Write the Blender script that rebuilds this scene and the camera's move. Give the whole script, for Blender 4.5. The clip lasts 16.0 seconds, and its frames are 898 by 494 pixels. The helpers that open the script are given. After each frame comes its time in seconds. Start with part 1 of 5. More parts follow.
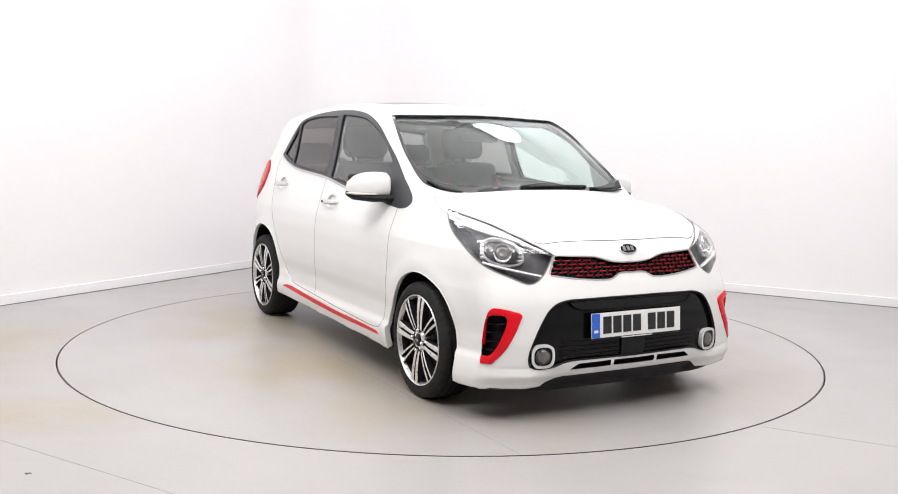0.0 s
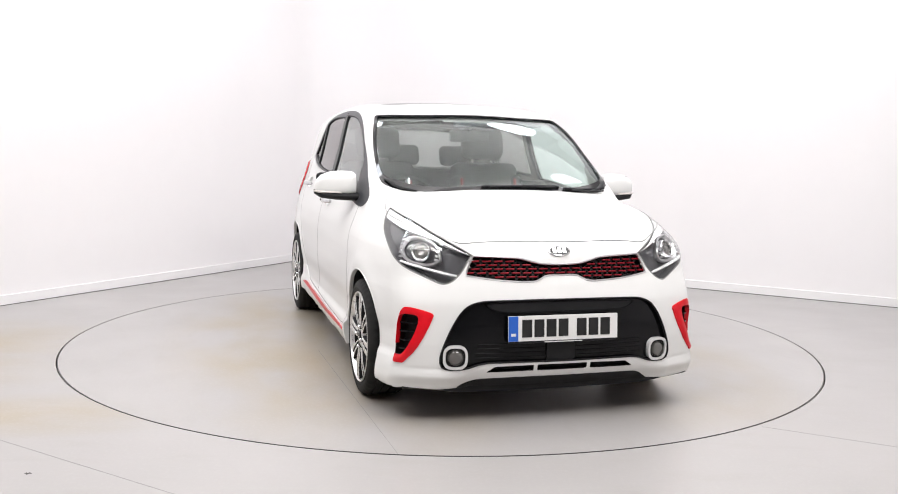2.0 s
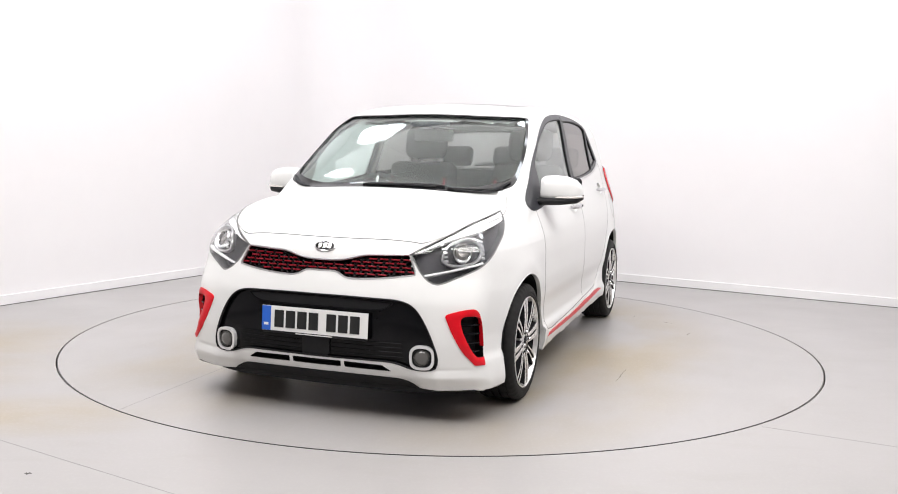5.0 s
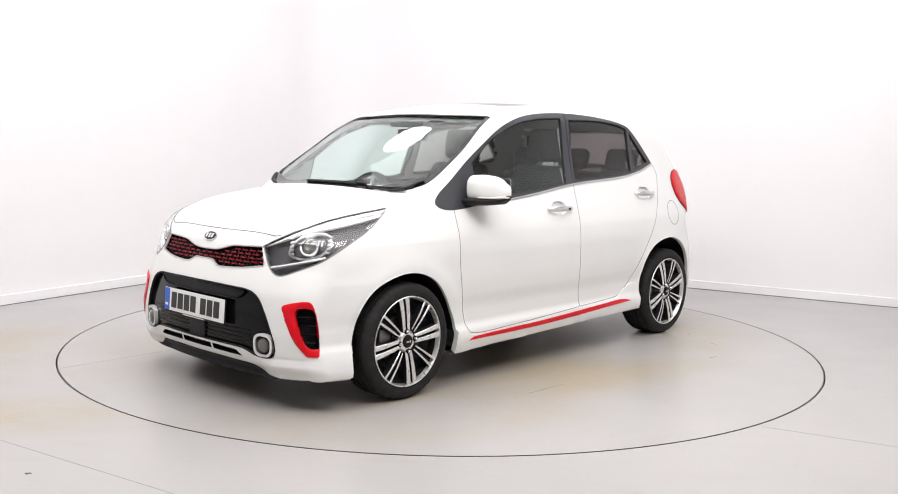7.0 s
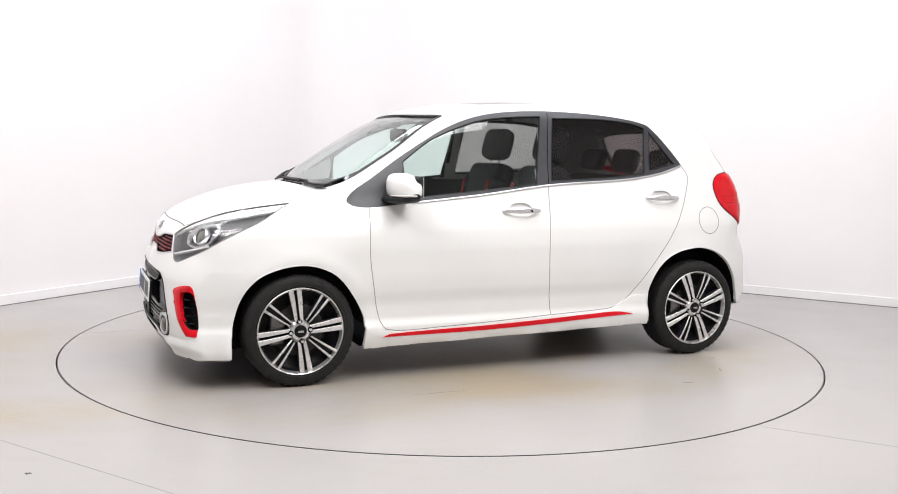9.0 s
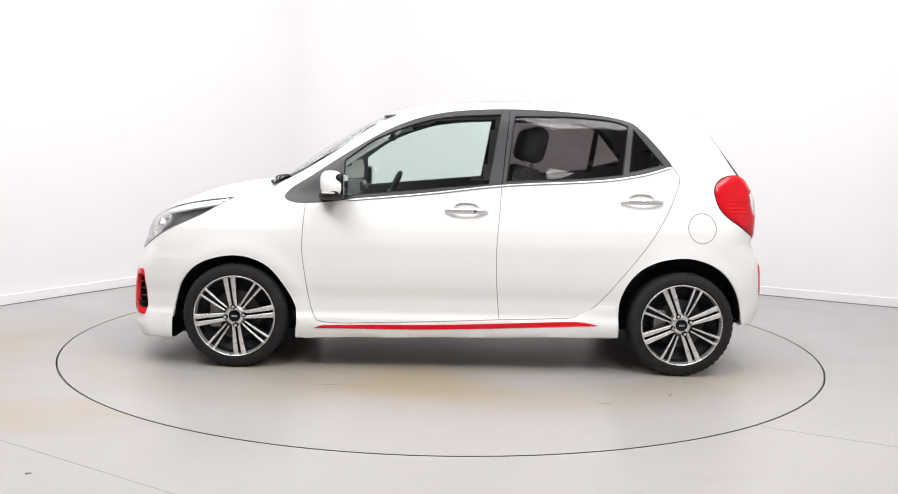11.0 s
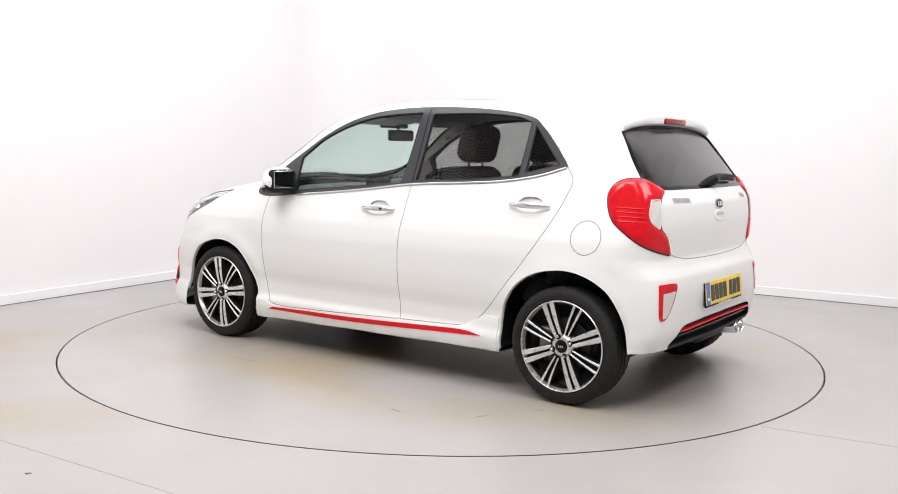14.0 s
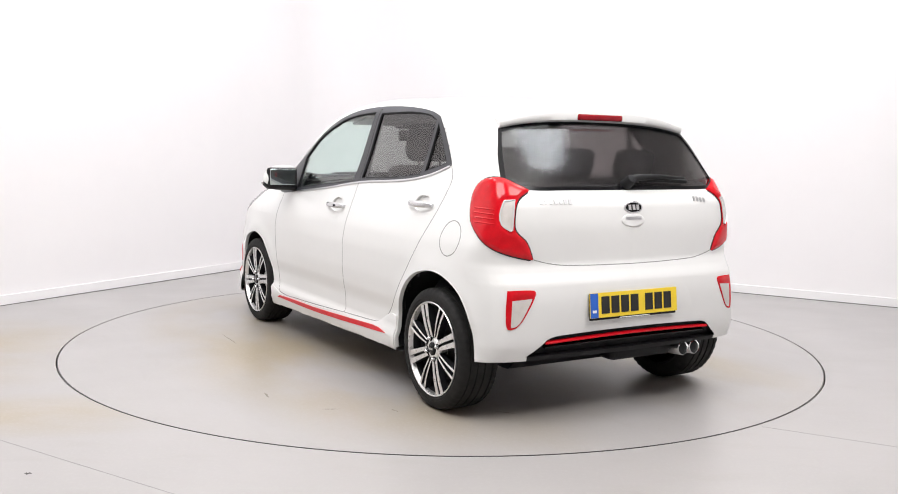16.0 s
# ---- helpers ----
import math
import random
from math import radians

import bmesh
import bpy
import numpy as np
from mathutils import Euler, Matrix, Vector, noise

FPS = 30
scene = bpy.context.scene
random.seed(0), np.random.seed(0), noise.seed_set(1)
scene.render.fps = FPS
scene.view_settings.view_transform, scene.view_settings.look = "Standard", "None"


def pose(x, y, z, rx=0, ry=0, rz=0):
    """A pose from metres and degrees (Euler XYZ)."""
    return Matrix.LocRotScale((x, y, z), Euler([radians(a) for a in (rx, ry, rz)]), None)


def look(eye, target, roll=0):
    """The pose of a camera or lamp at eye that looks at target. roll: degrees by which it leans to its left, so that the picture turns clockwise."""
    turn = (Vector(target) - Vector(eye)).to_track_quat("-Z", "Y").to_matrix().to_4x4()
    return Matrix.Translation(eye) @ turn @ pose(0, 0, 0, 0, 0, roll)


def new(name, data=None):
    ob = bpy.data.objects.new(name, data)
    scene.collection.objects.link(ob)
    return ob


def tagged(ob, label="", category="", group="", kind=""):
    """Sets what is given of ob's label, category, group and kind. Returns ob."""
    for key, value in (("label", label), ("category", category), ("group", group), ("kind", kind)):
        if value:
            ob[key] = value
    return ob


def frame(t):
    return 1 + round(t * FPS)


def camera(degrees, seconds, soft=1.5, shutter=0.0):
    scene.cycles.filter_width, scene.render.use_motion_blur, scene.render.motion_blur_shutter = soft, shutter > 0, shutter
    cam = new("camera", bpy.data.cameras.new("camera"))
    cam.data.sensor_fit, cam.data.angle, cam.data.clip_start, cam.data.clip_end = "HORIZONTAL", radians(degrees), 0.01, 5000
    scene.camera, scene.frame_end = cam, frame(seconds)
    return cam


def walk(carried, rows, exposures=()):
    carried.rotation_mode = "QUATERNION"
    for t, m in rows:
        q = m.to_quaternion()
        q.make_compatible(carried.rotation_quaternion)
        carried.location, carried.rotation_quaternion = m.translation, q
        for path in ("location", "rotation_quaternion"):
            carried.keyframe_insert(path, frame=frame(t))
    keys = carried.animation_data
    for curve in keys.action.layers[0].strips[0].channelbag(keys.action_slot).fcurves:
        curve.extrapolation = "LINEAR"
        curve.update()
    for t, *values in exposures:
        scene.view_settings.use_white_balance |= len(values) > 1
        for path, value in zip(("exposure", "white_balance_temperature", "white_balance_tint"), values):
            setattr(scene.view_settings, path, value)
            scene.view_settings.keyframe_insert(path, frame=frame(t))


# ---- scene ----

# camera on a tripod beside the turntable
EYE = (0.0, -5.7124, 1.2158)
AIM = (0.00475, -4.71839, 1.10646)
cam = camera(51.80, 16.0, soft=1.0)
walk(cam, [(0.0, look(EYE, AIM, 1.206)), (16.0, look(EYE, AIM, 1.206))])

# heading of the turntable and the car, degrees, at each time
TURNS = [(0.0, -61.19), (0.5, -61.88), (1.0, -64.15), (1.5, -67.91), (2.0, -73.65), (2.5, -79.48), (3.0, -85.72), (3.5, -91.51), (4.0, -97.75), (6.5, -127.13), (7.0, -133.31), (7.5, -138.97), (8.0, -145.11), (8.5, -150.81), (9.0, -157.04), (11.5, -186.32), (12.0, -192.35), (12.5, -198.04), (13.0, -204.1), (13.5, -209.75), (14.0, -215.84), (14.5, -221.49), (15.0, -227.53), (15.5, -233.16), (16.0, -239.18)]
CAR_X, CAR_Y = -0.0850, 0.0370  # car's mid-axle point on the turntable
DISC_R = 2.256
HUB = (-0.004, 0.070)   # centre of the turntable

# ---- light ----
world = bpy.data.worlds.new("studio_world")
scene.world = world
world.use_nodes = True
world.node_tree.nodes["Background"].inputs[0].default_value = (1.0, 0.99, 1.0, 1)
world.node_tree.nodes["Background"].inputs[1].default_value = 0.2
CEILING = 4.4


def soft_light(place, target, width, height, watts):
    lamp = bpy.data.lights.new("soft_light", "AREA")
    lamp.shape, lamp.size, lamp.size_y = "RECTANGLE", width, height
    lamp.energy, lamp.color = watts, (1.0, 0.982, 0.976)
    new("soft_light", lamp).matrix_world = look(place, target)


# a broad light ceiling over the turntable and soft lights high on the camera's side
soft_light((0.21, -0.83, CEILING - 0.05), (0.21 + 0.00005, -0.83 + 0.0000866, 0.0), 5.2, 5.2, 138)
soft_light((-1.7, -3.3, 3.88), (0.0, -0.2, 0.6), 2.6, 1.2, 96)
soft_light((1.9, -3.4, 3.88), (0.0, -0.2, 0.6), 2.6, 1.2, 96)
for turn in (-25, 12, 60, 125, 165, 205):
    spot = bpy.data.lights.new("soft_spot", "AREA")
    spot.shape, spot.size, spot.energy, spot.color = "DISK", 0.9, 20, (0.88, 0.93, 1.0)
    new("soft_spot", spot).matrix_world = pose(2.6 * math.cos(radians(turn)), 2.6 * math.sin(radians(turn)), CEILING - 0.12)
scene.view_settings.exposure = 0.0

# ---- materials ----
def material(name, colour, rough=0.5, metal=0.0, coat=0.0, spec=0.5):
    m = bpy.data.materials.new(name)
    m.use_nodes = True
    b = m.node_tree.nodes["Principled BSDF"]
    b.inputs["Base Color"].default_value = (*colour, 1)
    b.inputs["Roughness"].default_value = rough
    b.inputs["Metallic"].default_value = metal
    b.inputs["Coat Weight"].default_value = coat
    b.inputs["Coat Roughness"].default_value = 0.03
    b.inputs["Specular IOR Level"].default_value = spec
    return m


def grain(m, amount=0.1, scale=20.0, bump=0.0, rough=0.0, stretch=(1, 1, 1), fine=6.0):
    """Colour, gloss and relief variation at two scales, in the thing's own space."""
    nt, b = m.node_tree, m.node_tree.nodes["Principled BSDF"]
    tc = nt.nodes.new("ShaderNodeTexCoord")
    mp = nt.nodes.new("ShaderNodeMapping")
    mp.inputs["Scale"].default_value = stretch
    nt.links.new(tc.outputs["Object"], mp.inputs["Vector"])
    outs = []
    for k in (scale, scale * fine):
        n = nt.nodes.new("ShaderNodeTexNoise")
        n.inputs["Scale"].default_value, n.inputs["Detail"].default_value = k, 5
        nt.links.new(mp.outputs[0], n.inputs["Vector"])
        outs.append(n.outputs["Fac"])
    mix = nt.nodes.new("ShaderNodeMath")
    mix.operation = "MULTIPLY_ADD"
    nt.links.new(outs[1], mix.inputs[0])
    mix.inputs[1].default_value = 0.5
    nt.links.new(outs[0], mix.inputs[2])
    ramp = nt.nodes.new("ShaderNodeMapRange")
    ramp.inputs["From Min"].default_value, ramp.inputs["From Max"].default_value = 0.45, 1.05
    ramp.inputs["To Min"].default_value, ramp.inputs["To Max"].default_value = 1 - amount, 1 + amount
    nt.links.new(mix.outputs[0], ramp.inputs["Value"])
    mul = nt.nodes.new("ShaderNodeVectorMath")
    mul.operation = "SCALE"
    mul.inputs[0].default_value = b.inputs["Base Color"].default_value[:3]
    nt.links.new(ramp.outputs[0], mul.inputs["Scale"])
    nt.links.new(mul.outputs[0], b.inputs["Base Color"])
    if rough:
        r = nt.nodes.new("ShaderNodeMapRange")
        base = b.inputs["Roughness"].default_value
        r.inputs["From Min"].default_value, r.inputs["From Max"].default_value = 0.45, 1.05
        r.inputs["To Min"].default_value, r.inputs["To Max"].default_value = max(0, base - rough), base + rough
        nt.links.new(mix.outputs[0], r.inputs["Value"])
        nt.links.new(r.outputs[0], b.inputs["Roughness"])
    if bump:
        bp = nt.nodes.new("ShaderNodeBump")
        bp.inputs["Strength"].default_value, bp.inputs["Distance"].default_value = 0.5, bump
        nt.links.new(outs[1], bp.inputs["Height"])
        nt.links.new(bp.outputs[0], b.inputs["Normal"])
    return m


def glass(name, colour, rough=0.0):
    m = material(name, colour, rough)
    b = m.node_tree.nodes["Principled BSDF"]
    b.inputs["Transmission Weight"].default_value = 1.0
    b.inputs["IOR"].default_value = 1.36
    return m


PAINT = grain(material("white_car_paint", (0.785, 0.785, 0.77), 0.32, 0, 0.5), 0.012, 3.0)
BLACK_GLOSS = grain(material("black_gloss_plastic", (0.005, 0.005, 0.006), 0.12, 0, 0.0, 0.22), 0.2, 8)
BLACK = grain(material("black_grained_plastic", (0.010, 0.010, 0.011), 0.55, 0, 0, 0.25), 0.25, 30, 0.0004)
PILLAR = grain(material("dark_grey_pillar_film", (0.035, 0.036, 0.042), 0.38), 0.15, 20)
RUBBER = grain(material("tyre_rubber", (0.014, 0.0135, 0.013), 0.75, 0, 0, 0.3), 0.3, 25, 0.0006)
# greys that put the shade of panel gaps into colour
SEAM = material("panel_gap_shade", (0.25, 0.25, 0.24), 0.9)
GAP_DARK = material("dark_gap_shade", (0.07, 0.07, 0.07), 0.9)
RED = grain(material("red_gloss_trim", (0.66, 0.005, 0.014), 0.3, 0, 0.1, 0.25), 0.1, 15)
RED_LENS = grain(material("red_lamp_lens", (0.60, 0.005, 0.012), 0.12, 0, 0.15, 0.3), 0.15, 25)
CHROME = grain(material("chrome", (0.75, 0.75, 0.76), 0.12, 1.0), 0.05, 20)
SATIN = grain(material("satin_silver_trim", (0.62, 0.62, 0.63), 0.3, 1.0), 0.05, 20)
ALLOY = grain(material("machined_alloy", (0.76, 0.75, 0.74), 0.30, 0.8), 0.06, 60, 0, 0.06)
ALLOY_DARK = grain(material("dark_grey_wheel_paint_and_shade", (0.014, 0.014, 0.016), 0.45, 0.0, 0, 0.25), 0.15, 40)
STEEL = grain(material("brake_steel", (0.25, 0.24, 0.23), 0.4, 0.9), 0.2, 60)
SCREEN_EDGE = grain(material("black_glass_border", (0.012, 0.012, 0.013), 0.06, 0, 0.0, 0.6), 0.2, 8)
BRAKE = grain(material("dull_brake_iron", (0.07, 0.066, 0.063), 0.5, 0.7), 0.2, 60)
GLASS = glass("clear_green_window_glass", (0.83, 0.925, 0.895))
PRIVACY = glass("dark_privacy_glass", (0.34, 0.32, 0.32), 0.0)
REAR_PRIVACY = glass("dark_heated_rear_glass", (0.36, 0.34, 0.34), 0.12)
LENS = glass("clear_lamp_lens", (0.97, 0.97, 0.97))
CLOTH = grain(material("black_seat_cloth", (0.035, 0.035, 0.038), 0.85), 0.3, 60, 0.001)
LINER = grain(material("grey_headlining", (0.42, 0.41, 0.39), 0.9), 0.08, 60, 0.0006)
DASH = grain(material("dark_soft_dashboard", (0.03, 0.03, 0.032), 0.6), 0.2, 60, 0.0006)

# ---- setting ----
def mesh_object(name, verts, faces, mat, parent=None, label="", smooth=False):
    me = bpy.data.meshes.new(name)
    me.from_pydata([tuple(v) for v in verts], [], [tuple(f) for f in faces])
    me.materials.append(mat)
    if smooth:
        me.shade_smooth()
    ob = new(name, me)
    ob.parent = parent
    if label:
        ob["label"] = label
    return ob


def part(name, bm, mat, parent, label="", smooth=False):
    bmesh.ops.recalc_face_normals(bm, faces=bm.faces)
    me = bpy.data.meshes.new(name)
    bm.to_mesh(me)
    bm.free()
    me.materials.append(mat)
    if smooth:
        me.set_sharp_from_angle(angle=radians(38))
        me.shade_smooth()
        me.set_sharp_from_angle(angle=radians(38))
    ob = new(name, me)
    ob.parent = parent
    if label:
        ob["label"] = label
    return ob


def box(bm, x0, x1, y0, y1, z0, z1, bevel=0.0, m=None):
    r = bmesh.ops.create_cube(bm, size=1.0, matrix=Matrix.Translation(((x0 + x1) / 2, (y0 + y1) / 2, (z0 + z1) / 2)) @ Matrix.Diagonal((x1 - x0, y1 - y0, z1 - z0, 1)))
    if bevel:
        es = list({e for v in r["verts"] for e in v.link_edges})
        b = bmesh.ops.bevel(bm, geom=es, offset=bevel, segments=3, profile=0.5, affect="EDGES")
        vs = b["verts"]
        vs = list({v for f in b["faces"] for v in f.verts} | {v for v in r["verts"] if v.is_valid})
    else:
        vs = r["verts"]
    if m is not None:
        bmesh.ops.transform(bm, matrix=m, verts=vs)
    return vs


# polished concrete floor
def floor_material(name, disc):
    m = material(name, (0.42, 0.405, 0.385), 0.28)
    nt, b = m.node_tree, m.node_tree.nodes["Principled BSDF"]
    tc = nt.nodes.new("ShaderNodeTexCoord")

    def noise_of(scale, detail=5, offset=(0, 0, 0), stretch=(1, 1, 1), rz=0.0):
        mp = nt.nodes.new("ShaderNodeMapping")
        mp.inputs["Location"].default_value, mp.inputs["Scale"].default_value = offset, stretch
        mp.inputs["Rotation"].default_value = (0, 0, rz)
        nt.links.new(tc.outputs["Object"], mp.inputs["Vector"])
        n = nt.nodes.new("ShaderNodeTexNoise")
        n.inputs["Scale"].default_value, n.inputs["Detail"].default_value = scale, detail
        nt.links.new(mp.outputs[0], n.inputs["Vector"])
        return n.outputs["Fac"]

    def ramp(fac, a, b_, lo=0.0, hi=1.0):
        r = nt.nodes.new("ShaderNodeMapRange")
        for k, v in zip(("From Min", "From Max", "To Min", "To Max"), (a, b_, lo, hi)):
            r.inputs[k].default_value = v
        nt.links.new(fac, r.inputs["Value"])
        return r.outputs[0]

    def blend(base, colour, fac):
        x = nt.nodes.new("ShaderNodeMix")
        x.data_type = "RGBA"
        if isinstance(base, tuple):
            x.inputs["A"].default_value = (*base, 1)
        else:
            nt.links.new(base, x.inputs["A"])
        x.inputs["B"].default_value = (*colour, 1)
        nt.links.new(fac, x.inputs["Factor"])
        return x.outputs["Result"]

    def around(place, size, inner, outer):
        """One at the middle of a mark on the floor, nought outside it."""
        mp = nt.nodes.new("ShaderNodeMapping")
        mp.vector_type = "TEXTURE"
        mp.inputs["Location"].default_value, mp.inputs["Scale"].default_value = place, size
        nt.links.new(tc.outputs["Object"], mp.inputs["Vector"])
        d = nt.nodes.new("ShaderNodeVectorMath")
        d.operation = "LENGTH"
        nt.links.new(mp.outputs[0], d.inputs[0])
        return ramp(d.outputs["Value"], outer, inner)

    def times(*facs):
        out = facs[0]
        for f in facs[1:]:
            x = nt.nodes.new("ShaderNodeMath")
            x.operation = "MULTIPLY"
            nt.links.new(out, x.inputs[0])
            nt.links.new(f, x.inputs[1])
            out = x.outputs[0]
        return out

    cloud = noise_of(0.9, 6)
    col = blend((0.385, 0.368, 0.360), (0.350, 0.335, 0.326), ramp(cloud, 0.3, 0.75))
    dust = (0.340, 0.288, 0.205)
    patchy = ramp(noise_of(1.3, 5, (3.1, 1.7, 0), (1, 1.5, 1), 0.4), 0.36, 0.62)
    if disc:   # dust that the tyres have carried on, along the two wheel tracks
        for y in (0.74, -0.72):
            col = blend(col, dust, times(around((0, y, 0), (2.2, 1.0, 1), 0.55, 1.05), patchy))
        col = blend(col, (0.32, 0.285, 0.225), times(around((0, 0, 0), (1.9, 1.2, 1), 0.4, 1.1), ramp(noise_of(2.4, 4, (7, 2, 0)), 0.4, 0.7, 0, 0.7)))
    else:      # old spills beside the turntable
        for place, size in (((-1.85, -1.74, 0), (0.75, 0.36, 1)), ((-2.75, -0.35, 0), (0.7, 0.8, 1)), ((-2.9, -1.1, 0), (1.0, 0.6, 1))):
            col = blend(col, dust, times(around(place, size, 0.1, 1.0), ramp(noise_of(1.6, 5, (2, 4, 0), (1, 2.2, 1), -0.1), 0.3, 0.55, 0.2, 1.0)))
    col = blend(col, (0.29, 0.265, 0.235), ramp(noise_of(3.0, 2, (1, 9, 0), (1, 3, 1), 0.8), 0.55, 0.95, 0, 0.3))
    col = blend(col, (0.42, 0.41, 0.40), ramp(noise_of(60.0, 2), 0.5, 0.8, 0, 0.3))
    nt.links.new(col, b.inputs["Base Color"])
    nt.links.new(ramp(noise_of(2.2, 5, (5, 5, 0)), 0.2, 0.8, 0.28, 0.38), b.inputs["Roughness"])
    bp = nt.nodes.new("ShaderNodeBump")
    bp.inputs["Strength"].default_value, bp.inputs["Distance"].default_value = 0.15, 0.001
    nt.links.new(noise_of(14.0, 4), bp.inputs["Height"])
    nt.links.new(bp.outputs[0], b.inputs["Normal"])
    return m


FLOOR = floor_material("polished_concrete", False)
DISC = floor_material("turntable_concrete", True)
WALL = grain(material("matt_white_wall_paint", (0.812, 0.790, 0.792), 0.8), 0.012, 1.2, 0.0008)
SKIRT = grain(material("white_gloss_skirting", (0.80, 0.785, 0.785), 0.4), 0.02, 5)

# dark colour for the shadow line at the foot of the skirting
SHADOW_LINE = grain(material("dark_skirting_shadow", (0.12, 0.115, 0.11), 0.8), 0.2, 20)

# room corners, seen from above
C0 = Vector((-1.174, 4.358, 0))
A_DIR, B_DIR = Vector((0.8656, -0.5008, 0)), Vector((-0.5008, -0.8656, 0))
CORNERS = [C0, C0 + A_DIR * 9.6, C0 + A_DIR * 9.6 + B_DIR * 13.0, C0 + B_DIR * 13.0]


def wall(name, p, q, inward):
    d = (q - p).normalized()
    n = Vector((-d.y, d.x, 0))
    if n.dot(inward - p) < 0:
        n = -n
    bm = bmesh.new()
    m = Matrix(((d.x, -n.x, 0, p.x), (d.y, -n.y, 0, p.y), (0, 0, 1, 0), (0, 0, 0, 1)))
    length = (q - p).length
    box(bm, 0.0, length, 0.0, 0.2, -0.1, CEILING, 0, m)
    w = tagged(part(name, bm, WALL, None), "matt white painted studio wall", "wall", kind="structure")
    bm = bmesh.new()
    box(bm, 0.0, length, -0.018, -0.001, 0.0, 0.075, 0.004, m)
    tagged(part("baseboard", bm, SKIRT, None), "low white painted skirting board along the wall", "skirting", kind="structure")
    # dark strip painted as the shadow line where skirting meets floor
    bm = bmesh.new()
    box(bm, 0.0, length, -0.021, -0.0185, 0.0, 0.005, 0, m)
    tagged(part("floor_seal", bm, SHADOW_LINE, None), "thin dark strip painted as the shadow line below the skirting", "seal", kind="structure")
    return w


MID = sum(CORNERS, Vector()) / 4
BEND = 0.68   # radius of the curved corner between the two far walls
TURN_IN = BEND / math.tan(math.acos(A_DIR.dot(B_DIR)) / 2)
P_A, P_B = C0 + A_DIR * TURN_IN, C0 + B_DIR * TURN_IN
wall("wall_east", P_A, CORNERS[1], MID)
wall("wall_south", CORNERS[1], CORNERS[2], MID)
wall("wall_west", CORNERS[2], CORNERS[3], MID)
wall("wall_north", CORNERS[3], P_B, MID)


def curved_wall():
    n_a = Vector((A_DIR.y, -A_DIR.x, 0))
    if n_a.dot(MID - C0) < 0:
        n_a = -n_a
    centre = P_A + n_a * BEND
    a0, a1 = (math.atan2(p.y - centre.y, p.x - centre.x) for p in (P_A, P_B))
    if a1 < a0:
        a1 += 2 * math.pi
    for name, r0, r1, z0, z1, mat, text in (("wall_corner", BEND, BEND + 0.2, -0.1, CEILING, WALL, "white painted wall curving round the studio corner"), ("baseboard", BEND - 0.018, BEND - 0.001, 0.0, 0.075, SKIRT, "low white painted skirting board along the wall")):
        vs, fs, n = [], [], 48
        for i in range(n + 1):
            t = a0 + (a1 - a0) * i / n
            for r, z in ((r0, z0), (r0, z1), (r1, z1), (r1, z0)):
                vs.append((centre.x + r * math.cos(t), centre.y + r * math.sin(t), z))
        for i in range(n):
            for k in range(4):
                fs.append((4 * i + k, 4 * i + (k + 1) % 4, 4 * i + 4 + (k + 1) % 4, 4 * i + 4 + k))
        ob = mesh_object(name, vs, fs, mat)
        ob.data.shade_smooth()
        ob.data.set_sharp_from_angle(angle=radians(40))
        tagged(ob, text, "wall" if name[0] == "w" else "skirting", kind="structure")


curved_wall()


def ring(radius, n, z, at=(0, 0)):
    return [(at[0] + radius * math.cos(2 * math.pi * i / n), at[1] + radius * math.sin(2 * math.pi * i / n), z) for i in range(n)]


def build_floor():
    n = 192
    vs = ring(DISC_R + 0.007, n, 0.0, HUB) + ring(14.0, n, 0.0) + ring(DISC_R + 0.007, n, -0.08, HUB)
    fs = [(i, (i + 1) % n, n + (i + 1) % n, n + i) for i in range(n)]
    fs += [(2 * n + i, 2 * n + (i + 1) % n, (i + 1) % n, i) for i in range(n)]
    f = mesh_object("floor", vs, fs, FLOOR)
    tagged(f, "pale grey polished concrete floor with faint stains", "floor", kind="structure")
    pit = mesh_object("turntable_pit", ring(DISC_R + 0.3, n, -0.08, HUB), [tuple(range(n))], BLACK)
    tagged(pit, "dark recess below the turntable", "pit", kind="structure")
    cv = [(*(c * 1.0)[:2], CEILING) for c in CORNERS]
    cv += [(x, y, CEILING + 0.15) for x, y, z in cv]
    ce = mesh_object("ceiling", cv, [(3, 2, 1, 0), (4, 5, 6, 7), (0, 1, 5, 4), (1, 2, 6, 5), (2, 3, 7, 6), (3, 0, 4, 7)], WALL)
    tagged(ce, "plain white studio ceiling", "ceiling", kind="structure")


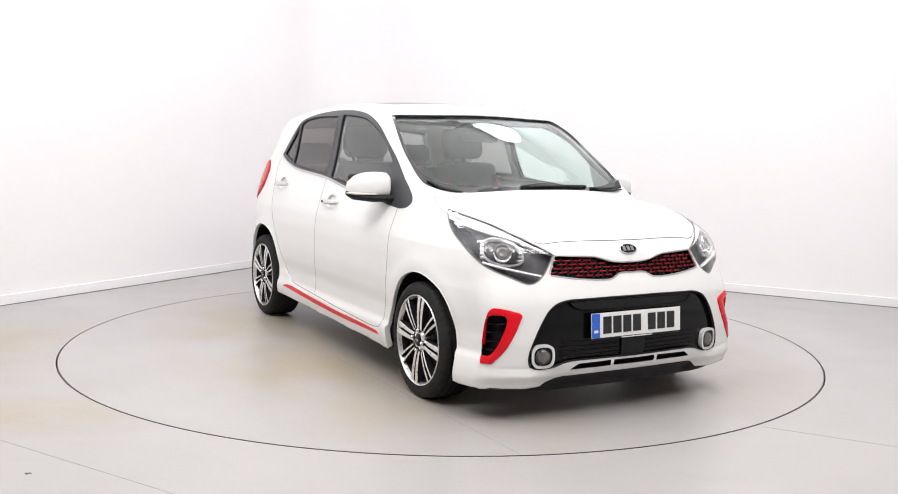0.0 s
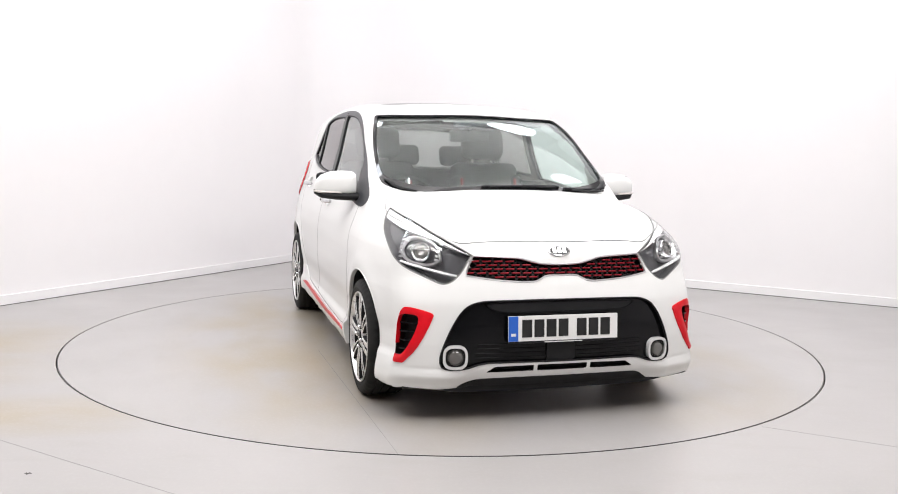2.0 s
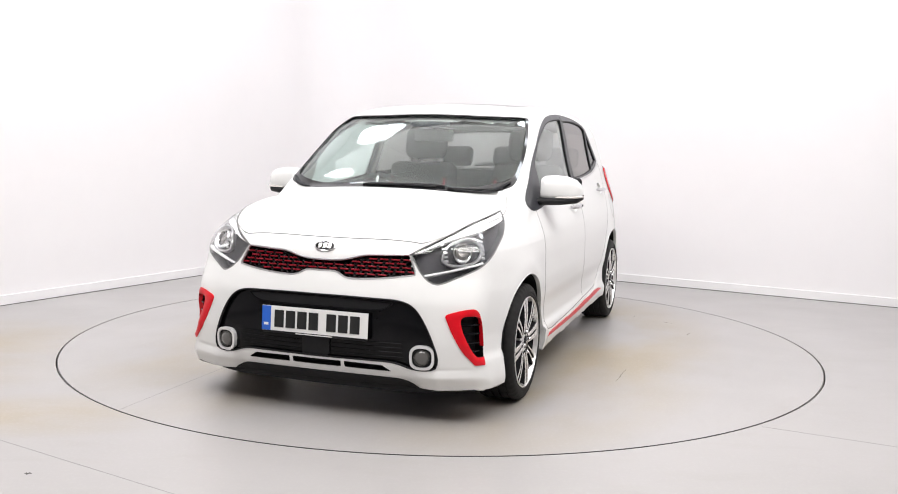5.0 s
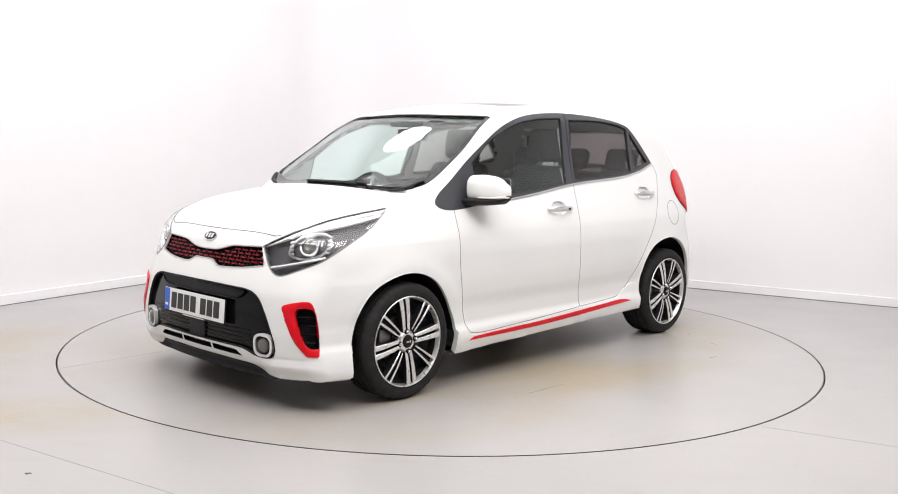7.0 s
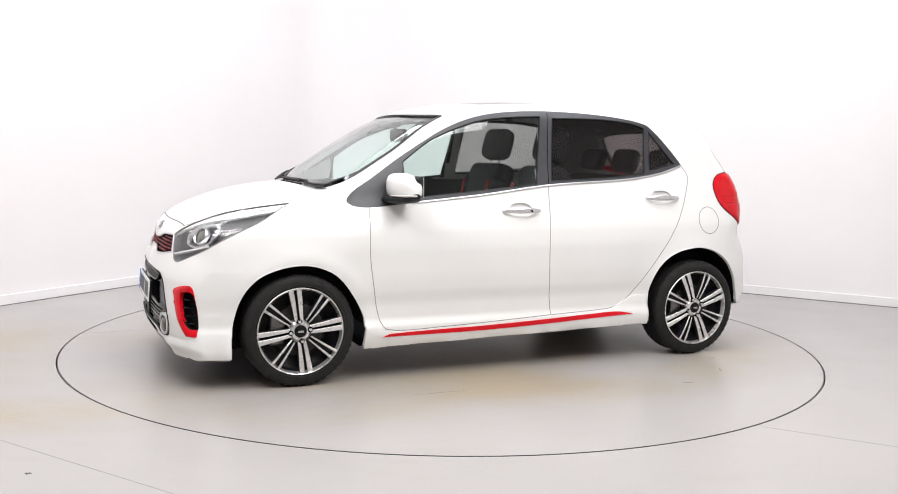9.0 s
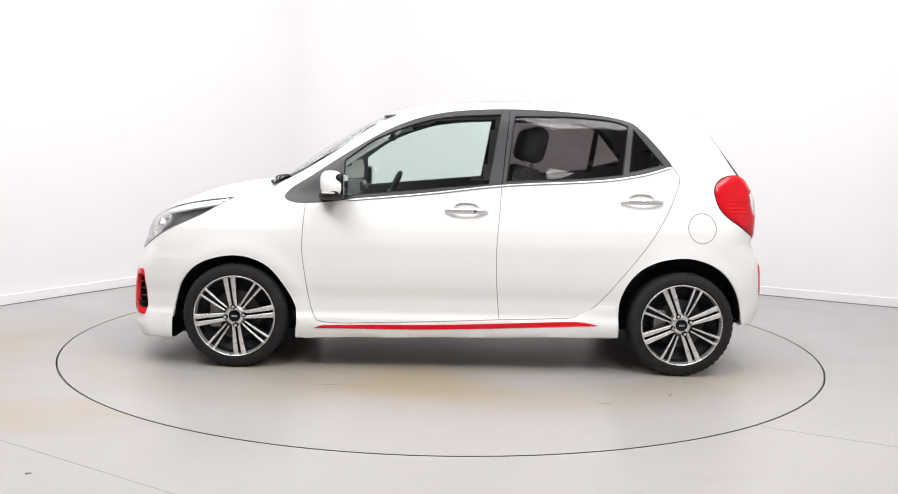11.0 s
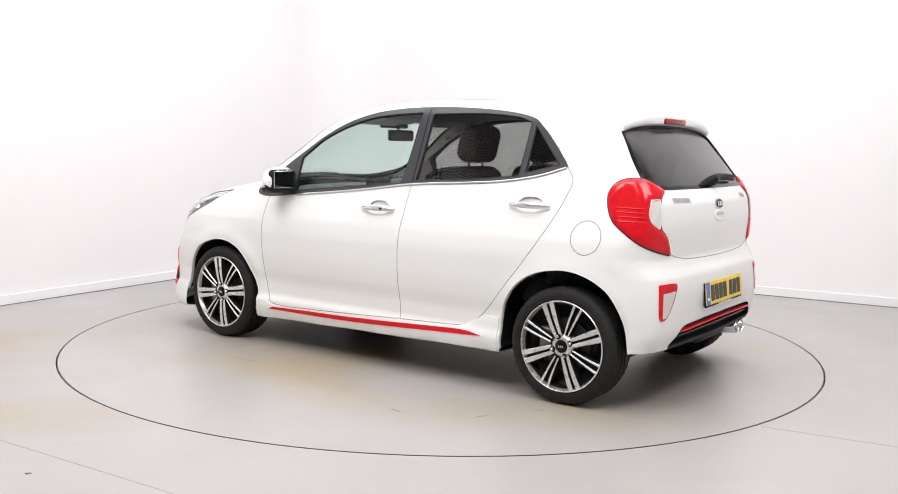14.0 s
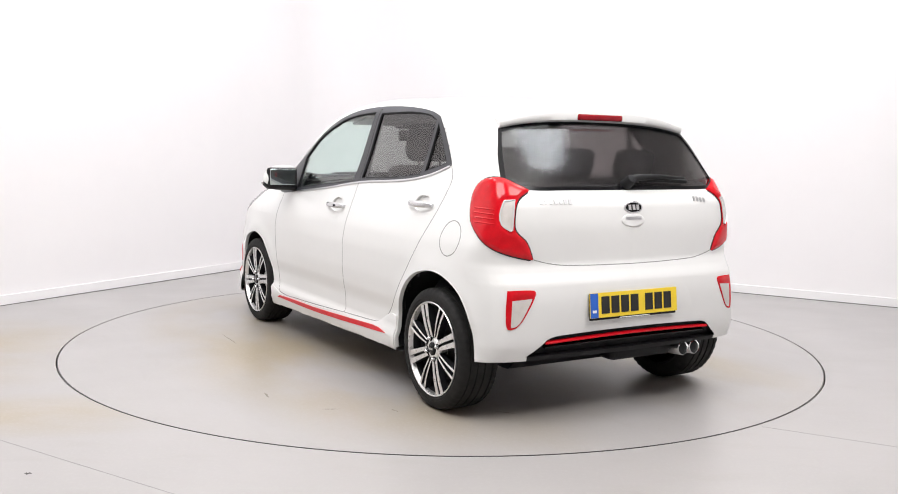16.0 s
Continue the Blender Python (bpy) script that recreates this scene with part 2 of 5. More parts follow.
def build_turntable():
    n = 192
    bm = bmesh.new()
    prof = [(DISC_R - 0.003, 0.0), (DISC_R, -0.003), (DISC_R, -0.06)]
    prev = None
    c = bm.verts.new((0, 0, 0))
    for r, z in prof:
        cur = [bm.verts.new(v) for v in ring(r, n, z)]
        if prev is None:
            for i in range(n):
                bm.faces.new((c, cur[i], cur[(i + 1) % n]))
        else:
            for i in range(n):
                bm.faces.new((prev[i], prev[(i + 1) % n], cur[(i + 1) % n], cur[i]))
        prev = cur
    ob = part("turntable", bm, DISC, None)
    vs = ring(DISC_R - 0.004, n, 0.0008) + ring(DISC_R - 0.0005, n, 0.0008) + ring(DISC_R - 0.0005, n, -0.03)
    fs = [(k * n + i, k * n + (i + 1) % n, (k + 1) * n + (i + 1) % n, (k + 1) * n + i) for k in (0, 1) for i in range(n)]
    mesh_object("edge_trim", vs, fs, material("dark_edge_steel", (0.10, 0.095, 0.09), 0.5, 0.4), ob, "thin dark steel edge")
    return tagged(ob, "round concrete turntable set flush in the floor", "turntable")


def floor_joint(a, b, width=0.004):
    """A fine saw-cut joint filled with grey sealant."""
    a, b = Vector((*a, 0)), Vector((*b, 0))
    d = (b - a).normalized()
    bm = bmesh.new()
    box(bm, 0, (b - a).length, -width / 2, width / 2, -0.004, 0.0006, 0, Matrix.Translation(a) @ Matrix.Rotation(math.atan2(d.y, d.x), 4, "Z"))
    return part("floor_joint", bm, JOINT, None)


def scuff(a, b, width, mat, parent, name="scuff"):
    """A thin uneven worn mark on the concrete."""
    a, b = Vector((*a, 0.0009)), Vector((*b, 0.0009))
    d = (b - a).normalized()
    side = Vector((-d.y, d.x, 0))
    n = 9
    vs = []
    for i in range(n):
        t = i / (n - 1)
        p, w = a.lerp(b, t), width * math.sin(math.pi * (0.06 + 0.88 * t)) * random.uniform(0.5, 1.0)
        p = p + side * random.uniform(-0.3, 0.3) * width
        vs += [p + side * w / 2, p - side * w / 2]
    return mesh_object(name, vs, [(2 * i, 2 * i + 1, 2 * i + 3, 2 * i + 2) for i in range(n - 1)], mat, parent)


build_floor()
JOINT = grain(material("grey_joint_sealant", (0.31, 0.30, 0.29), 0.7), 0.15, 30)
for a, b in (((-1.772, -2.096), (-0.74, -2.742)), ((1.43, -1.712), (2.6, -2.32))):
    tagged(floor_joint(a, b), "fine grey joint line in the concrete floor", "joint", kind="structure")
TURNTABLE = build_turntable()


MARK = grain(material("dark_rubber_scuff", (0.24, 0.215, 0.18), 0.6), 0.3, 60)
for a, b in (((2.10, -0.788), (0.2, -0.82)),):
    d = Vector(b) - Vector(a)
    bm = bmesh.new()
    box(bm, 0, d.length, -0.0015, 0.0015, -0.003, 0.0005, 0, Matrix.Translation((*a, 0)) @ Matrix.Rotation(math.atan2(d.y, d.x), 4, "Z"))
    part("panel_joint", bm, JOINT, TURNTABLE, "fine joint line")
for a, b, w in (((-1.135, 1.31), (-1.17, 1.241), 0.012), ((-1.278, 1.027), (-1.332, 1.02), 0.010), ((0.669, 1.212), (0.363, 1.22), 0.010), ((-1.527, 0.616), (-1.601, 0.55), 0.012), ((-0.75, 1.447), (-0.841, 1.459), 0.012)):
    scuff(a, b, w, MARK, TURNTABLE)
SPOT = scuff((-1.507, -2.468), (-1.480, -2.462), 0.022, material("dark_grit", (0.08, 0.075, 0.07), 0.8), None, "floor_grit")
tagged(SPOT, "small dark speck of grit on the concrete", "grit", kind="structure")

# ---- body form of the car: x ahead, y to its left, z up, origin on the ground midway between the axles ----
KNOTS = {}


def curve(x, pts):
    """A smooth curve through a few points."""
    if id(pts) not in KNOTS:
        px, py = np.array([p[0] for p in pts], float), np.array([p[1] for p in pts], float)
        d = np.diff(py) / np.diff(px)
        m = np.concatenate([[d[0]], np.where(d[:-1] * d[1:] > 0, 2 * d[:-1] * d[1:] / np.where(np.abs(d[:-1] + d[1:]) < 1e-9, 1, d[:-1] + d[1:]), 0), [d[-1]]])
        KNOTS[id(pts)] = px, py, m
    px, py, m = KNOTS[id(pts)]
    x = np.asarray(x, float)
    k = np.clip(np.searchsorted(px, x) - 1, 0, len(px) - 2)
    h = px[k + 1] - px[k]
    t = np.clip((x - px[k]) / h, 0, 1)
    y = py[k] * (1 + 2 * t) * (1 - t) ** 2 + py[k + 1] * t * t * (3 - 2 * t) + h * (m[k] * t * (1 - t) ** 2 - m[k + 1] * t * t * (1 - t))
    return y + np.where(x < px[0], (x - px[0]) * m[0], 0) + np.where(x > px[-1], (x - px[-1]) * m[-1], 0)


SIDE = [(0.10, 0.73), (0.20, 0.778), (0.27, 0.787), (0.32, 0.770), (0.38, 0.769), (0.47, 0.781), (0.56, 0.786), (0.66, 0.786), (0.76, 0.776), (0.86, 0.748), (0.95, 0.718), (1.05, 0.687), (1.12, 0.665), (1.385, 0.597), (1.5, 0.56)]
TOP = [(-1.6, 1.34), (-1.4, 1.388), (-1.175, 1.430), (-0.95, 1.455), (-0.60, 1.475), (-0.25, 1.483), (0.0, 1.472), (0.27, 1.440), (0.485, 1.378), (0.70, 1.262), (0.90, 1.128), (1.06, 1.012), (1.12, 0.996), (1.22, 0.985), (1.38, 0.955), (1.56, 0.895), (1.70, 0.822), (1.78, 0.768), (1.9, 0.66)]
CROWN = [(-1.6, 0.10), (0.0, 0.11), (0.35, 0.14), (0.7, 0.20), (1.0, 0.18), (1.3, 0.15), (1.8, 0.10)]
NOSE = [(0.10, 1.74), (0.17, 1.79), (0.22, 1.845), (0.27, 1.86), (0.40, 1.862), (0.52, 1.856), (0.60, 1.835), (0.68, 1.805), (0.757, 1.782), (0.82, 1.74), (0.95, 1.60)]
NOSE_BOW = [(0.0, 0.0), (0.26, 0.012), (0.48, 0.050), (0.585, 0.096), (0.69, 0.155), (0.76, 0.225), (0.85, 0.40)]
TAIL = [(0.15, -1.60), (0.28, -1.655), (0.40, -1.69), (0.55, -1.70), (0.62, -1.695), (0.68, -1.668), (0.72, -1.655), (0.85, -1.658), (0.95, -1.648), (1.03, -1.607), (1.20, -1.476), (1.33, -1.372), (1.45, -1.28)]
TAIL_BOW = [(0.0, 0.0), (0.26, 0.010), (0.54, 0.036), (0.66, 0.070), (0.72, 0.115), (0.78, 0.22), (0.85, 0.40)]
AXLE_F, AXLE_R, HUB_Z = 1.2, -1.2, 0.2815


def smax(a, b, k):
    h = np.maximum(k - np.abs(a - b), 0) / k
    return np.maximum(a, b) + h * h * k / 4


def half_width(x, z):
    w = curve(z, SIDE)
    w = w - 0.078 * np.clip((x - 1.15) / 0.55, 0, None) ** 2.2 - 0.055 * np.clip((-1.1 - x) / 0.55, 0, None) ** 2
    w = w - 0.03 * np.clip((x - 0.5) / 0.6, 0, 1) * np.clip((z - 0.75) / 0.2, 0, 1)
    w = w - 0.030 * np.clip((x - 1.1) / 0.4, 0, 1) * np.clip((z - 0.58) / 0.25, 0, 1)
    for ax in (AXLE_F, AXLE_R):
        r = np.hypot(x - ax, z - HUB_Z)
        w = w + 0.012 * np.exp(-((r - 0.35) / 0.06) ** 2)
    w = w + 0.035 * np.clip((x - 1.35) / 0.12, 0, 1) * np.clip((0.27 - z) / 0.12, 0, 1)
    return w + np.clip((0.62 - z) / 0.25, 0, 1) * (0.030 * np.clip((x - 1.45) / 0.3, 0, 1) + 0.026 * np.clip((-1.42 - x) / 0.2, 0, 1))


def top_z(x, y):
    return curve(x, TOP) - curve(x, CROWN) * y * y


def floor_z(x):
    return 0.165 - 0.013 * np.clip((x - 1.3) / 0.2, 0, 1) + 0.085 * np.clip((-1.40 - x) / 0.12, 0, 1) + 0.035 * np.clip((0.9 - x) / 1.75, 0, 1)


def form(x, y, z):
    """Below nought inside the body, above it outside, in metres near the skin."""
    y = np.abs(y)
    a = y - half_width(x, z)
    slope = (top_z(x + 0.01, y) - top_z(x - 0.01, y)) / 0.02
    b = (z - top_z(x, y)) / np.sqrt(1 + slope ** 2)
    low = np.clip((0.64 - z) / 0.28, 0, 1)   # the bumpers are squarer than what stands above them
    spat = 0.055 * np.clip((0.25 - z) / 0.09, 0, 1) * np.clip((y - 0.40) / 0.15, 0, 1)
    f = x - (curve(z, NOSE) + spat - curve(y, NOSE_BOW) * (1 - 0.28 * low))
    r = (curve(z, TAIL) + curve(y, TAIL_BOW) * (1 - 0.40 * low)) - x
    out = smax(a, b, 0.09)
    out = smax(out, f, 0.04)
    out = smax(out, r, 0.05)
    return smax(out, floor_z(x) - z, 0.010)


def shoot(o, d, far, inset=0.0, steps=40):
    """From points inside along d to the skin."""
    lo, hi = np.zeros(len(o)), np.full(len(o), far)
    for _ in range(steps):
        mid = (lo + hi) / 2
        p = o + d * mid[:, None]
        inside = form(p[:, 0], p[:, 1], p[:, 2]) < -inset
        lo, hi = np.where(inside, mid, lo), np.where(inside, hi, mid)
    return o + d * ((lo + hi) / 2)[:, None]


def gradient(p):
    e, g = 0.004, []
    for k in range(3):
        a, b = p.copy(), p.copy()
        a[:, k] += e
        b[:, k] -= e
        g.append(form(*a.T) - form(*b.T))
    g = np.stack(g, 1)
    return g / (np.linalg.norm(g, axis=1)[:, None] + 1e-12)


def axes(view):
    """Across, up and out of a view: degrees round the car from its front, or "top"."""
    if view == "top":
        return np.array([1.0, 0, 0]), np.array([0, 1.0, 0]), np.array([0, 0, 1.0])
    a = math.radians(view)
    return np.array([-math.sin(a), math.cos(a), 0]), np.array([0, 0, 1.0]), np.array([math.cos(a), math.sin(a), 0])


def project(uv, view):
    """Points of a view, laid on the skin."""
    uv = np.asarray(uv, float)
    across, up, out = axes(view)
    o = uv[:, :1] * across + uv[:, 1:] * up
    far, near = {90: (0.96, 0.3), 0: (1.98, 0.9), "top": (1.62, 0.6)}.get(view, (2.1, 0.9))
    s = np.full(len(o), near)
    open_ = np.ones(len(o), bool)
    for step in np.arange(far, near, -0.06):
        p = o + out * step
        inside = (form(*p.T) < 0) & open_
        s[inside] = step
        open_ &= ~inside
    lo, hi = s.copy(), s + 0.06
    for _ in range(16):
        mid = (lo + hi) / 2
        inside = form(*(o + out * mid[:, None]).T) < 0
        lo, hi = np.where(inside, mid, lo), np.where(inside, hi, mid)
    return o + out * lo[:, None]
# ---- end of body form ----


# ---- outlines on the skin ----
def smooth_line(pts, closed=True, corners=(), n=6):
    """A smooth line through a few points; it turns sharply at the corners."""
    p = [np.array(q, float) for q in pts]
    count, out = len(p), []
    last = count if closed else count - 1
    for i in range(last):
        a, b = p[i], p[(i + 1) % count]
        before, after = p[i - 1], p[(i + 2) % count]
        if i in corners or (not closed and i == 0):
            before = 2 * a - b
        if (i + 1) % count in corners or (not closed and i == count - 2):
            after = 2 * b - a
        size = np.linalg.norm(b - a)
        ta = (b - before) / (np.linalg.norm(b - a) + np.linalg.norm(a - before) + 1e-9) * size
        tb = (after - a) / (np.linalg.norm(after - b) + np.linalg.norm(b - a) + 1e-9) * size
        for k in range(n):
            t = k / n
            out.append(a * (1 + 2 * t) * (1 - t) ** 2 + b * t * t * (3 - 2 * t) + ta * t * (1 - t) ** 2 - tb * t * t * (1 - t))
    if not closed:
        out.append(p[-1])
    return np.array(out)


def mirrored(pts):
    """The other half of an outline in a front, rear or top view."""
    return pts + [(-u, v) for u, v in reversed(pts) if abs(u) > 1e-6]


def inside(uv, line):
    x, y = uv[:, 0], uv[:, 1]
    hit = np.zeros(len(uv), bool)
    a, b = line, np.roll(line, -1, 0)
    for (x0, y0), (x1, y1) in zip(a, b):
        if y0 != y1:
            c = (y0 > y) != (y1 > y)
            hit ^= c & (x < (x1 - x0) * (y - y0) / (y1 - y0) + x0)
    return hit


def nearest(uv, line, closed=True):
    a = line if closed else line[:-1]
    b = np.roll(line, -1, 0) if closed else line[1:]
    best, place = np.full(len(uv), 9.0), uv.copy()
    for p, q in zip(a, b):
        d = q - p
        t = np.clip(((uv - p) @ d) / (d @ d + 1e-12), 0, 1)
        c = p + t[:, None] * d
        r = np.hypot(*(uv - c).T)
        m = r < best
        best[m], place[m] = r[m], c[m]
    return best, place


def resampled(line, step, closed=True):
    pts = np.vstack([line, line[:1]]) if closed else line
    seg = np.hypot(*np.diff(pts, axis=0).T)
    s = np.concatenate([[0], np.cumsum(seg)])
    n = max(3, int(round(s[-1] / step)))
    t = np.linspace(0, s[-1], n + 1)[:-1] if closed else np.linspace(0, s[-1], n + 1)
    return np.stack([np.interp(t, s, pts[:, k]) for k in (0, 1)], 1)


def flip_y(p):
    return p * np.array([1, -1, 1])


def grown(line, d):
    """A closed line moved outwards by d (inwards where d is minus)."""
    t = np.roll(line, -1, 0) - np.roll(line, 1, 0)
    t /= np.linalg.norm(t, axis=1)[:, None] + 1e-9
    nrm = np.stack([t[:, 1], -t[:, 0]], 1)
    area = np.sum(line[:, 0] * np.roll(line[:, 1], -1) - np.roll(line[:, 0], -1) * line[:, 1])
    return line + nrm * d * (1 if area > 0 else -1)


def patch(line, holes=(), res=0.015):
    """A net of triangles within a closed line: points, faces, boundary edges."""
    from mathutils.geometry import delaunay_2d_cdt
    loops = [resampled(line, res * 0.7)] + [resampled(h, res * 0.7) for h in holes]
    pts, edges = [], []
    for lp in loops:
        k = len(pts)
        pts += [tuple(q) for q in lp]
        edges += [(k + i, k + (i + 1) % len(lp)) for i in range(len(lp))]
    lo, hi = line.min(0), line.max(0)
    gx, gy = np.meshgrid(np.arange(lo[0], hi[0], res), np.arange(lo[1], hi[1], res))
    g = np.stack([gx.ravel(), gy.ravel()], 1)
    keep = inside(g, line) & (nearest(g, line)[0] > res * 0.5)
    for h in holes:
        keep &= ~inside(g, h) & (nearest(g, h)[0] > res * 0.5)
    pts += [tuple(q) for q in g[keep]]
    vs, _, fs, *_ = delaunay_2d_cdt([Vector(q) for q in pts], edges, [], 0, 1e-6)
    v = np.array([(q.x, q.y) for q in vs])
    f = np.array([q for q in fs if len(q) == 3])
    c = v[f].mean(1)
    ok = inside(c, line)
    for h in holes:
        ok &= ~inside(c, h)
    f = f[ok]
    count = {}
    for t in f:
        for a, b in ((t[0], t[1]), (t[1], t[2]), (t[2], t[0])):
            count.setdefault((min(a, b), max(a, b)), []).append((a, b))
    rim = [e[0] for e in count.values() if len(e) == 1]
    return v, f, rim


def finish(name, verts, faces, mat, parent, label="", mirror=False):
    verts = np.asarray(verts)
    if mirror:
        verts = flip_y(verts)
        faces = [tuple(reversed(f)) for f in faces]
    me = bpy.data.meshes.new(name)
    me.from_pydata(verts.tolist(), [], [tuple(int(i) for i in f) for f in faces])
    bm = bmesh.new()
    bm.from_mesh(me)
    bmesh.ops.recalc_face_normals(bm, faces=bm.faces)
    bm.to_mesh(me)
    bm.free()
    me.materials.append(mat)
    me.shade_smooth()
    me.set_sharp_from_angle(angle=radians(40))
    ob = new(name, me)
    ob.parent = parent
    if label:
        ob["label"] = label
    return ob


def stamp(name, line, view, mat, parent, offset=0.0, thick=0.004, holes=(), res=0.015, label="", both=False, edge=0.0, depth=None):
    """A plate cut along an outline that follows the skin. edge: how far its rim is rounded down. Returns the plate, or both plates, left first."""
    v, f, rim = patch(line, holes, res)
    p = project(v, view)
    n = gradient(p)
    off = np.full(len(p), offset)
    if edge:
        off[list({i for e in rim for i in e})] -= edge
    outer, inner = p + n * off[:, None], p + n * (off - thick)[:, None] if depth is None else p + n * depth
    k = len(p)
    faces = [tuple(t) for t in f] + [tuple(reversed([i + k for i in t])) for t in f]
    faces += [(b, a, a + k, b + k) for a, b in rim]
    verts = np.vstack([outer, inner])
    one = finish(name, verts, faces, mat, parent, label)
    if not both:
        return one
    return one, finish(name, verts, faces, mat, both if both is not True else parent, label, mirror=True)


def bowl(name, line, view, mat, parent, depth, res=0.02, label="", both=False, lip=0.002):
    """A recess behind an opening: a floor at depth and walls up to the skin."""
    v, f, rim = patch(line, (), res)
    p = project(v, view)
    n = gradient(p)
    out = axes(view)[2]
    low = p - 0.5 * depth * n - 0.5 * depth * out
    k = len(p)
    verts = np.vstack([low, p + n * lip])
    faces = [tuple(t) for t in f] + [(a, b, b + k, a + k) for a, b in rim]
    one = finish(name, verts, faces, mat, parent, label)
    if not both:
        return one
    return one, finish(name, verts, faces, mat, parent, label, mirror=True)


def strip(name, line, view, width, mat, parent, offset=0.001, thick=0.003, closed=False, both=False, label="", step=0.02, taper=False):
    """A narrow band along a line on the skin."""
    uv = resampled(line, step, closed)
    p = project(uv, view)
    n = gradient(p)
    t = (np.roll(p, -1, 0) - np.roll(p, 1, 0)) if closed else np.gradient(p, axis=0)
    t /= np.linalg.norm(t, axis=1)[:, None] + 1e-9
    w = np.cross(n, t) * width / 2
    if taper:
        w = w * np.sqrt(np.clip(np.sin(np.linspace(0.02, math.pi - 0.02, len(p))), 0.0, 1))[:, None]
    a, b = p + w, p - w
    rows = [a + n * (offset - thick), a + n * (offset - 0.2 * thick), a * 0.8 + b * 0.2 + n * offset, a * 0.2 + b * 0.8 + n * offset, b + n * (offset - 0.2 * thick), b + n * (offset - thick)]
    k = len(p)
    faces = []
    for i in range(k if closed else k - 1):
        j = (i + 1) % k
        for r in range(5):
            faces.append((r * k + i, r * k + j, (r + 1) * k + j, (r + 1) * k + i))
        faces.append((5 * k + i, 5 * k + j, j, i))
    one = finish(name, np.vstack(rows), faces, mat, parent, label)
    if not both:
        return one
    return one, finish(name, np.vstack(rows), faces, mat, parent, label, mirror=True)


S, FRONT, REAR, TOPV = 90, 0, 180, "top"   # views of the left side, front, rear and roof; across is -x, y, -y and x
DLO = smooth_line([(-0.941, 0.922), (-0.891, 0.899), (-0.788, 0.899), (-0.621, 0.917), (-0.168, 0.962), (0.224, 1.011), (0.75, 1.046), (0.983, 1.082), (1.137, 1.127), (1.049, 1.231), (0.972, 1.309), (0.91, 1.355), (0.729, 1.39), (0.422, 1.411), (0.109, 1.408), (-0.144, 1.378), (-0.364, 1.305), (-0.618, 1.158), (-0.808, 1.03), (-0.905, 0.967)], corners=(8,))
F_GLASS = smooth_line([(-0.633, 0.932), (-0.63, 1.127), (-0.457, 1.247), (-0.204, 1.345), (-0.014, 1.376), (0.216, 1.390), (0.153, 1.008)], corners=(0, 1, 5, 6))
R_GLASS = smooth_line([(0.242, 1.026), (0.286, 1.382), (0.609, 1.384), (0.82, 1.366), (0.905, 1.340), (0.875, 1.071), (0.631, 1.046)], corners=(0, 1, 4, 5))
Q_GLASS = smooth_line([(0.929, 1.325), (1.095, 1.132), (0.905, 1.085)], corners=(0, 1, 2))
F_DOOR = smooth_line([(-0.831, 0.892), (-0.839, 0.736), (-0.84, 0.642), (-0.819, 0.484), (-0.787, 0.325), (-0.744, 0.264), (-0.462, 0.261), (0.221, 0.29), (0.204, 0.473), (0.199, 0.687), (0.212, 0.867), (0.224, 1.06), (-0.2, 1.06), (-0.6, 1.03)], corners=(0, 7, 11, 12, 13))
R_DOOR = smooth_line([(0.221, 0.29), (0.55, 0.303), (0.63, 0.312), (0.699, 0.344), (0.755, 0.392), (0.864, 0.524), (1.004, 0.706), (1.103, 0.865), (1.165, 1.005), (1.177, 1.065), (1.137, 1.127), (0.75, 1.12), (0.224, 1.06), (0.212, 0.867), (0.199, 0.687), (0.204, 0.473)], corners=(0, 10, 11, 12))
ARCH_F = smooth_line([(-1.535, 0.05), (-1.537, 0.27), (-1.520, 0.37), (-1.484, 0.468), (-1.418, 0.546), (-1.335, 0.588), (-1.220, 0.612), (-1.113, 0.601), (-1.014, 0.553), (-0.930, 0.452), (-0.872, 0.344), (-0.866, 0.288), (-0.866, 0.05)], corners=(0, 12))
ARCH_R = smooth_line([(0.857, 0.05), (0.858, 0.222), (0.860, 0.388), (0.890, 0.482), (0.949, 0.560), (1.030, 0.612), (1.134, 0.640), (1.239, 0.643), (1.342, 0.613), (1.425, 0.558), (1.483, 0.476), (1.515, 0.388), (1.528, 0.28), (1.528, 0.05)], corners=(0, 13))
FUEL = smooth_line([(1.217, 0.80), (1.240, 0.858), (1.293, 0.881), (1.347, 0.858), (1.369, 0.802), (1.347, 0.746), (1.293, 0.722), (1.240, 0.746)])
SILL = smooth_line([(-0.862, 0.292), (-0.79, 0.272), (-0.74, 0.252), (-0.2, 0.268), (0.5, 0.292), (0.62, 0.308), (0.71, 0.352), (0.76, 0.374), (0.846, 0.374), (0.846, 0.213), (-0.873, 0.174)], corners=(0, 8, 9, 10))
RED_SILL = smooth_line([(-0.773, 0.229), (-0.728, 0.243), (-0.138, 0.258), (0.485, 0.281), (0.651, 0.284), (0.756, 0.271), (0.606, 0.265), (-0.138, 0.234)], corners=(0, 5))
HEAD_VIEW, TAIL_VIEW, VENT_VIEW, RVENT_VIEW = 50, 140, 45, 150
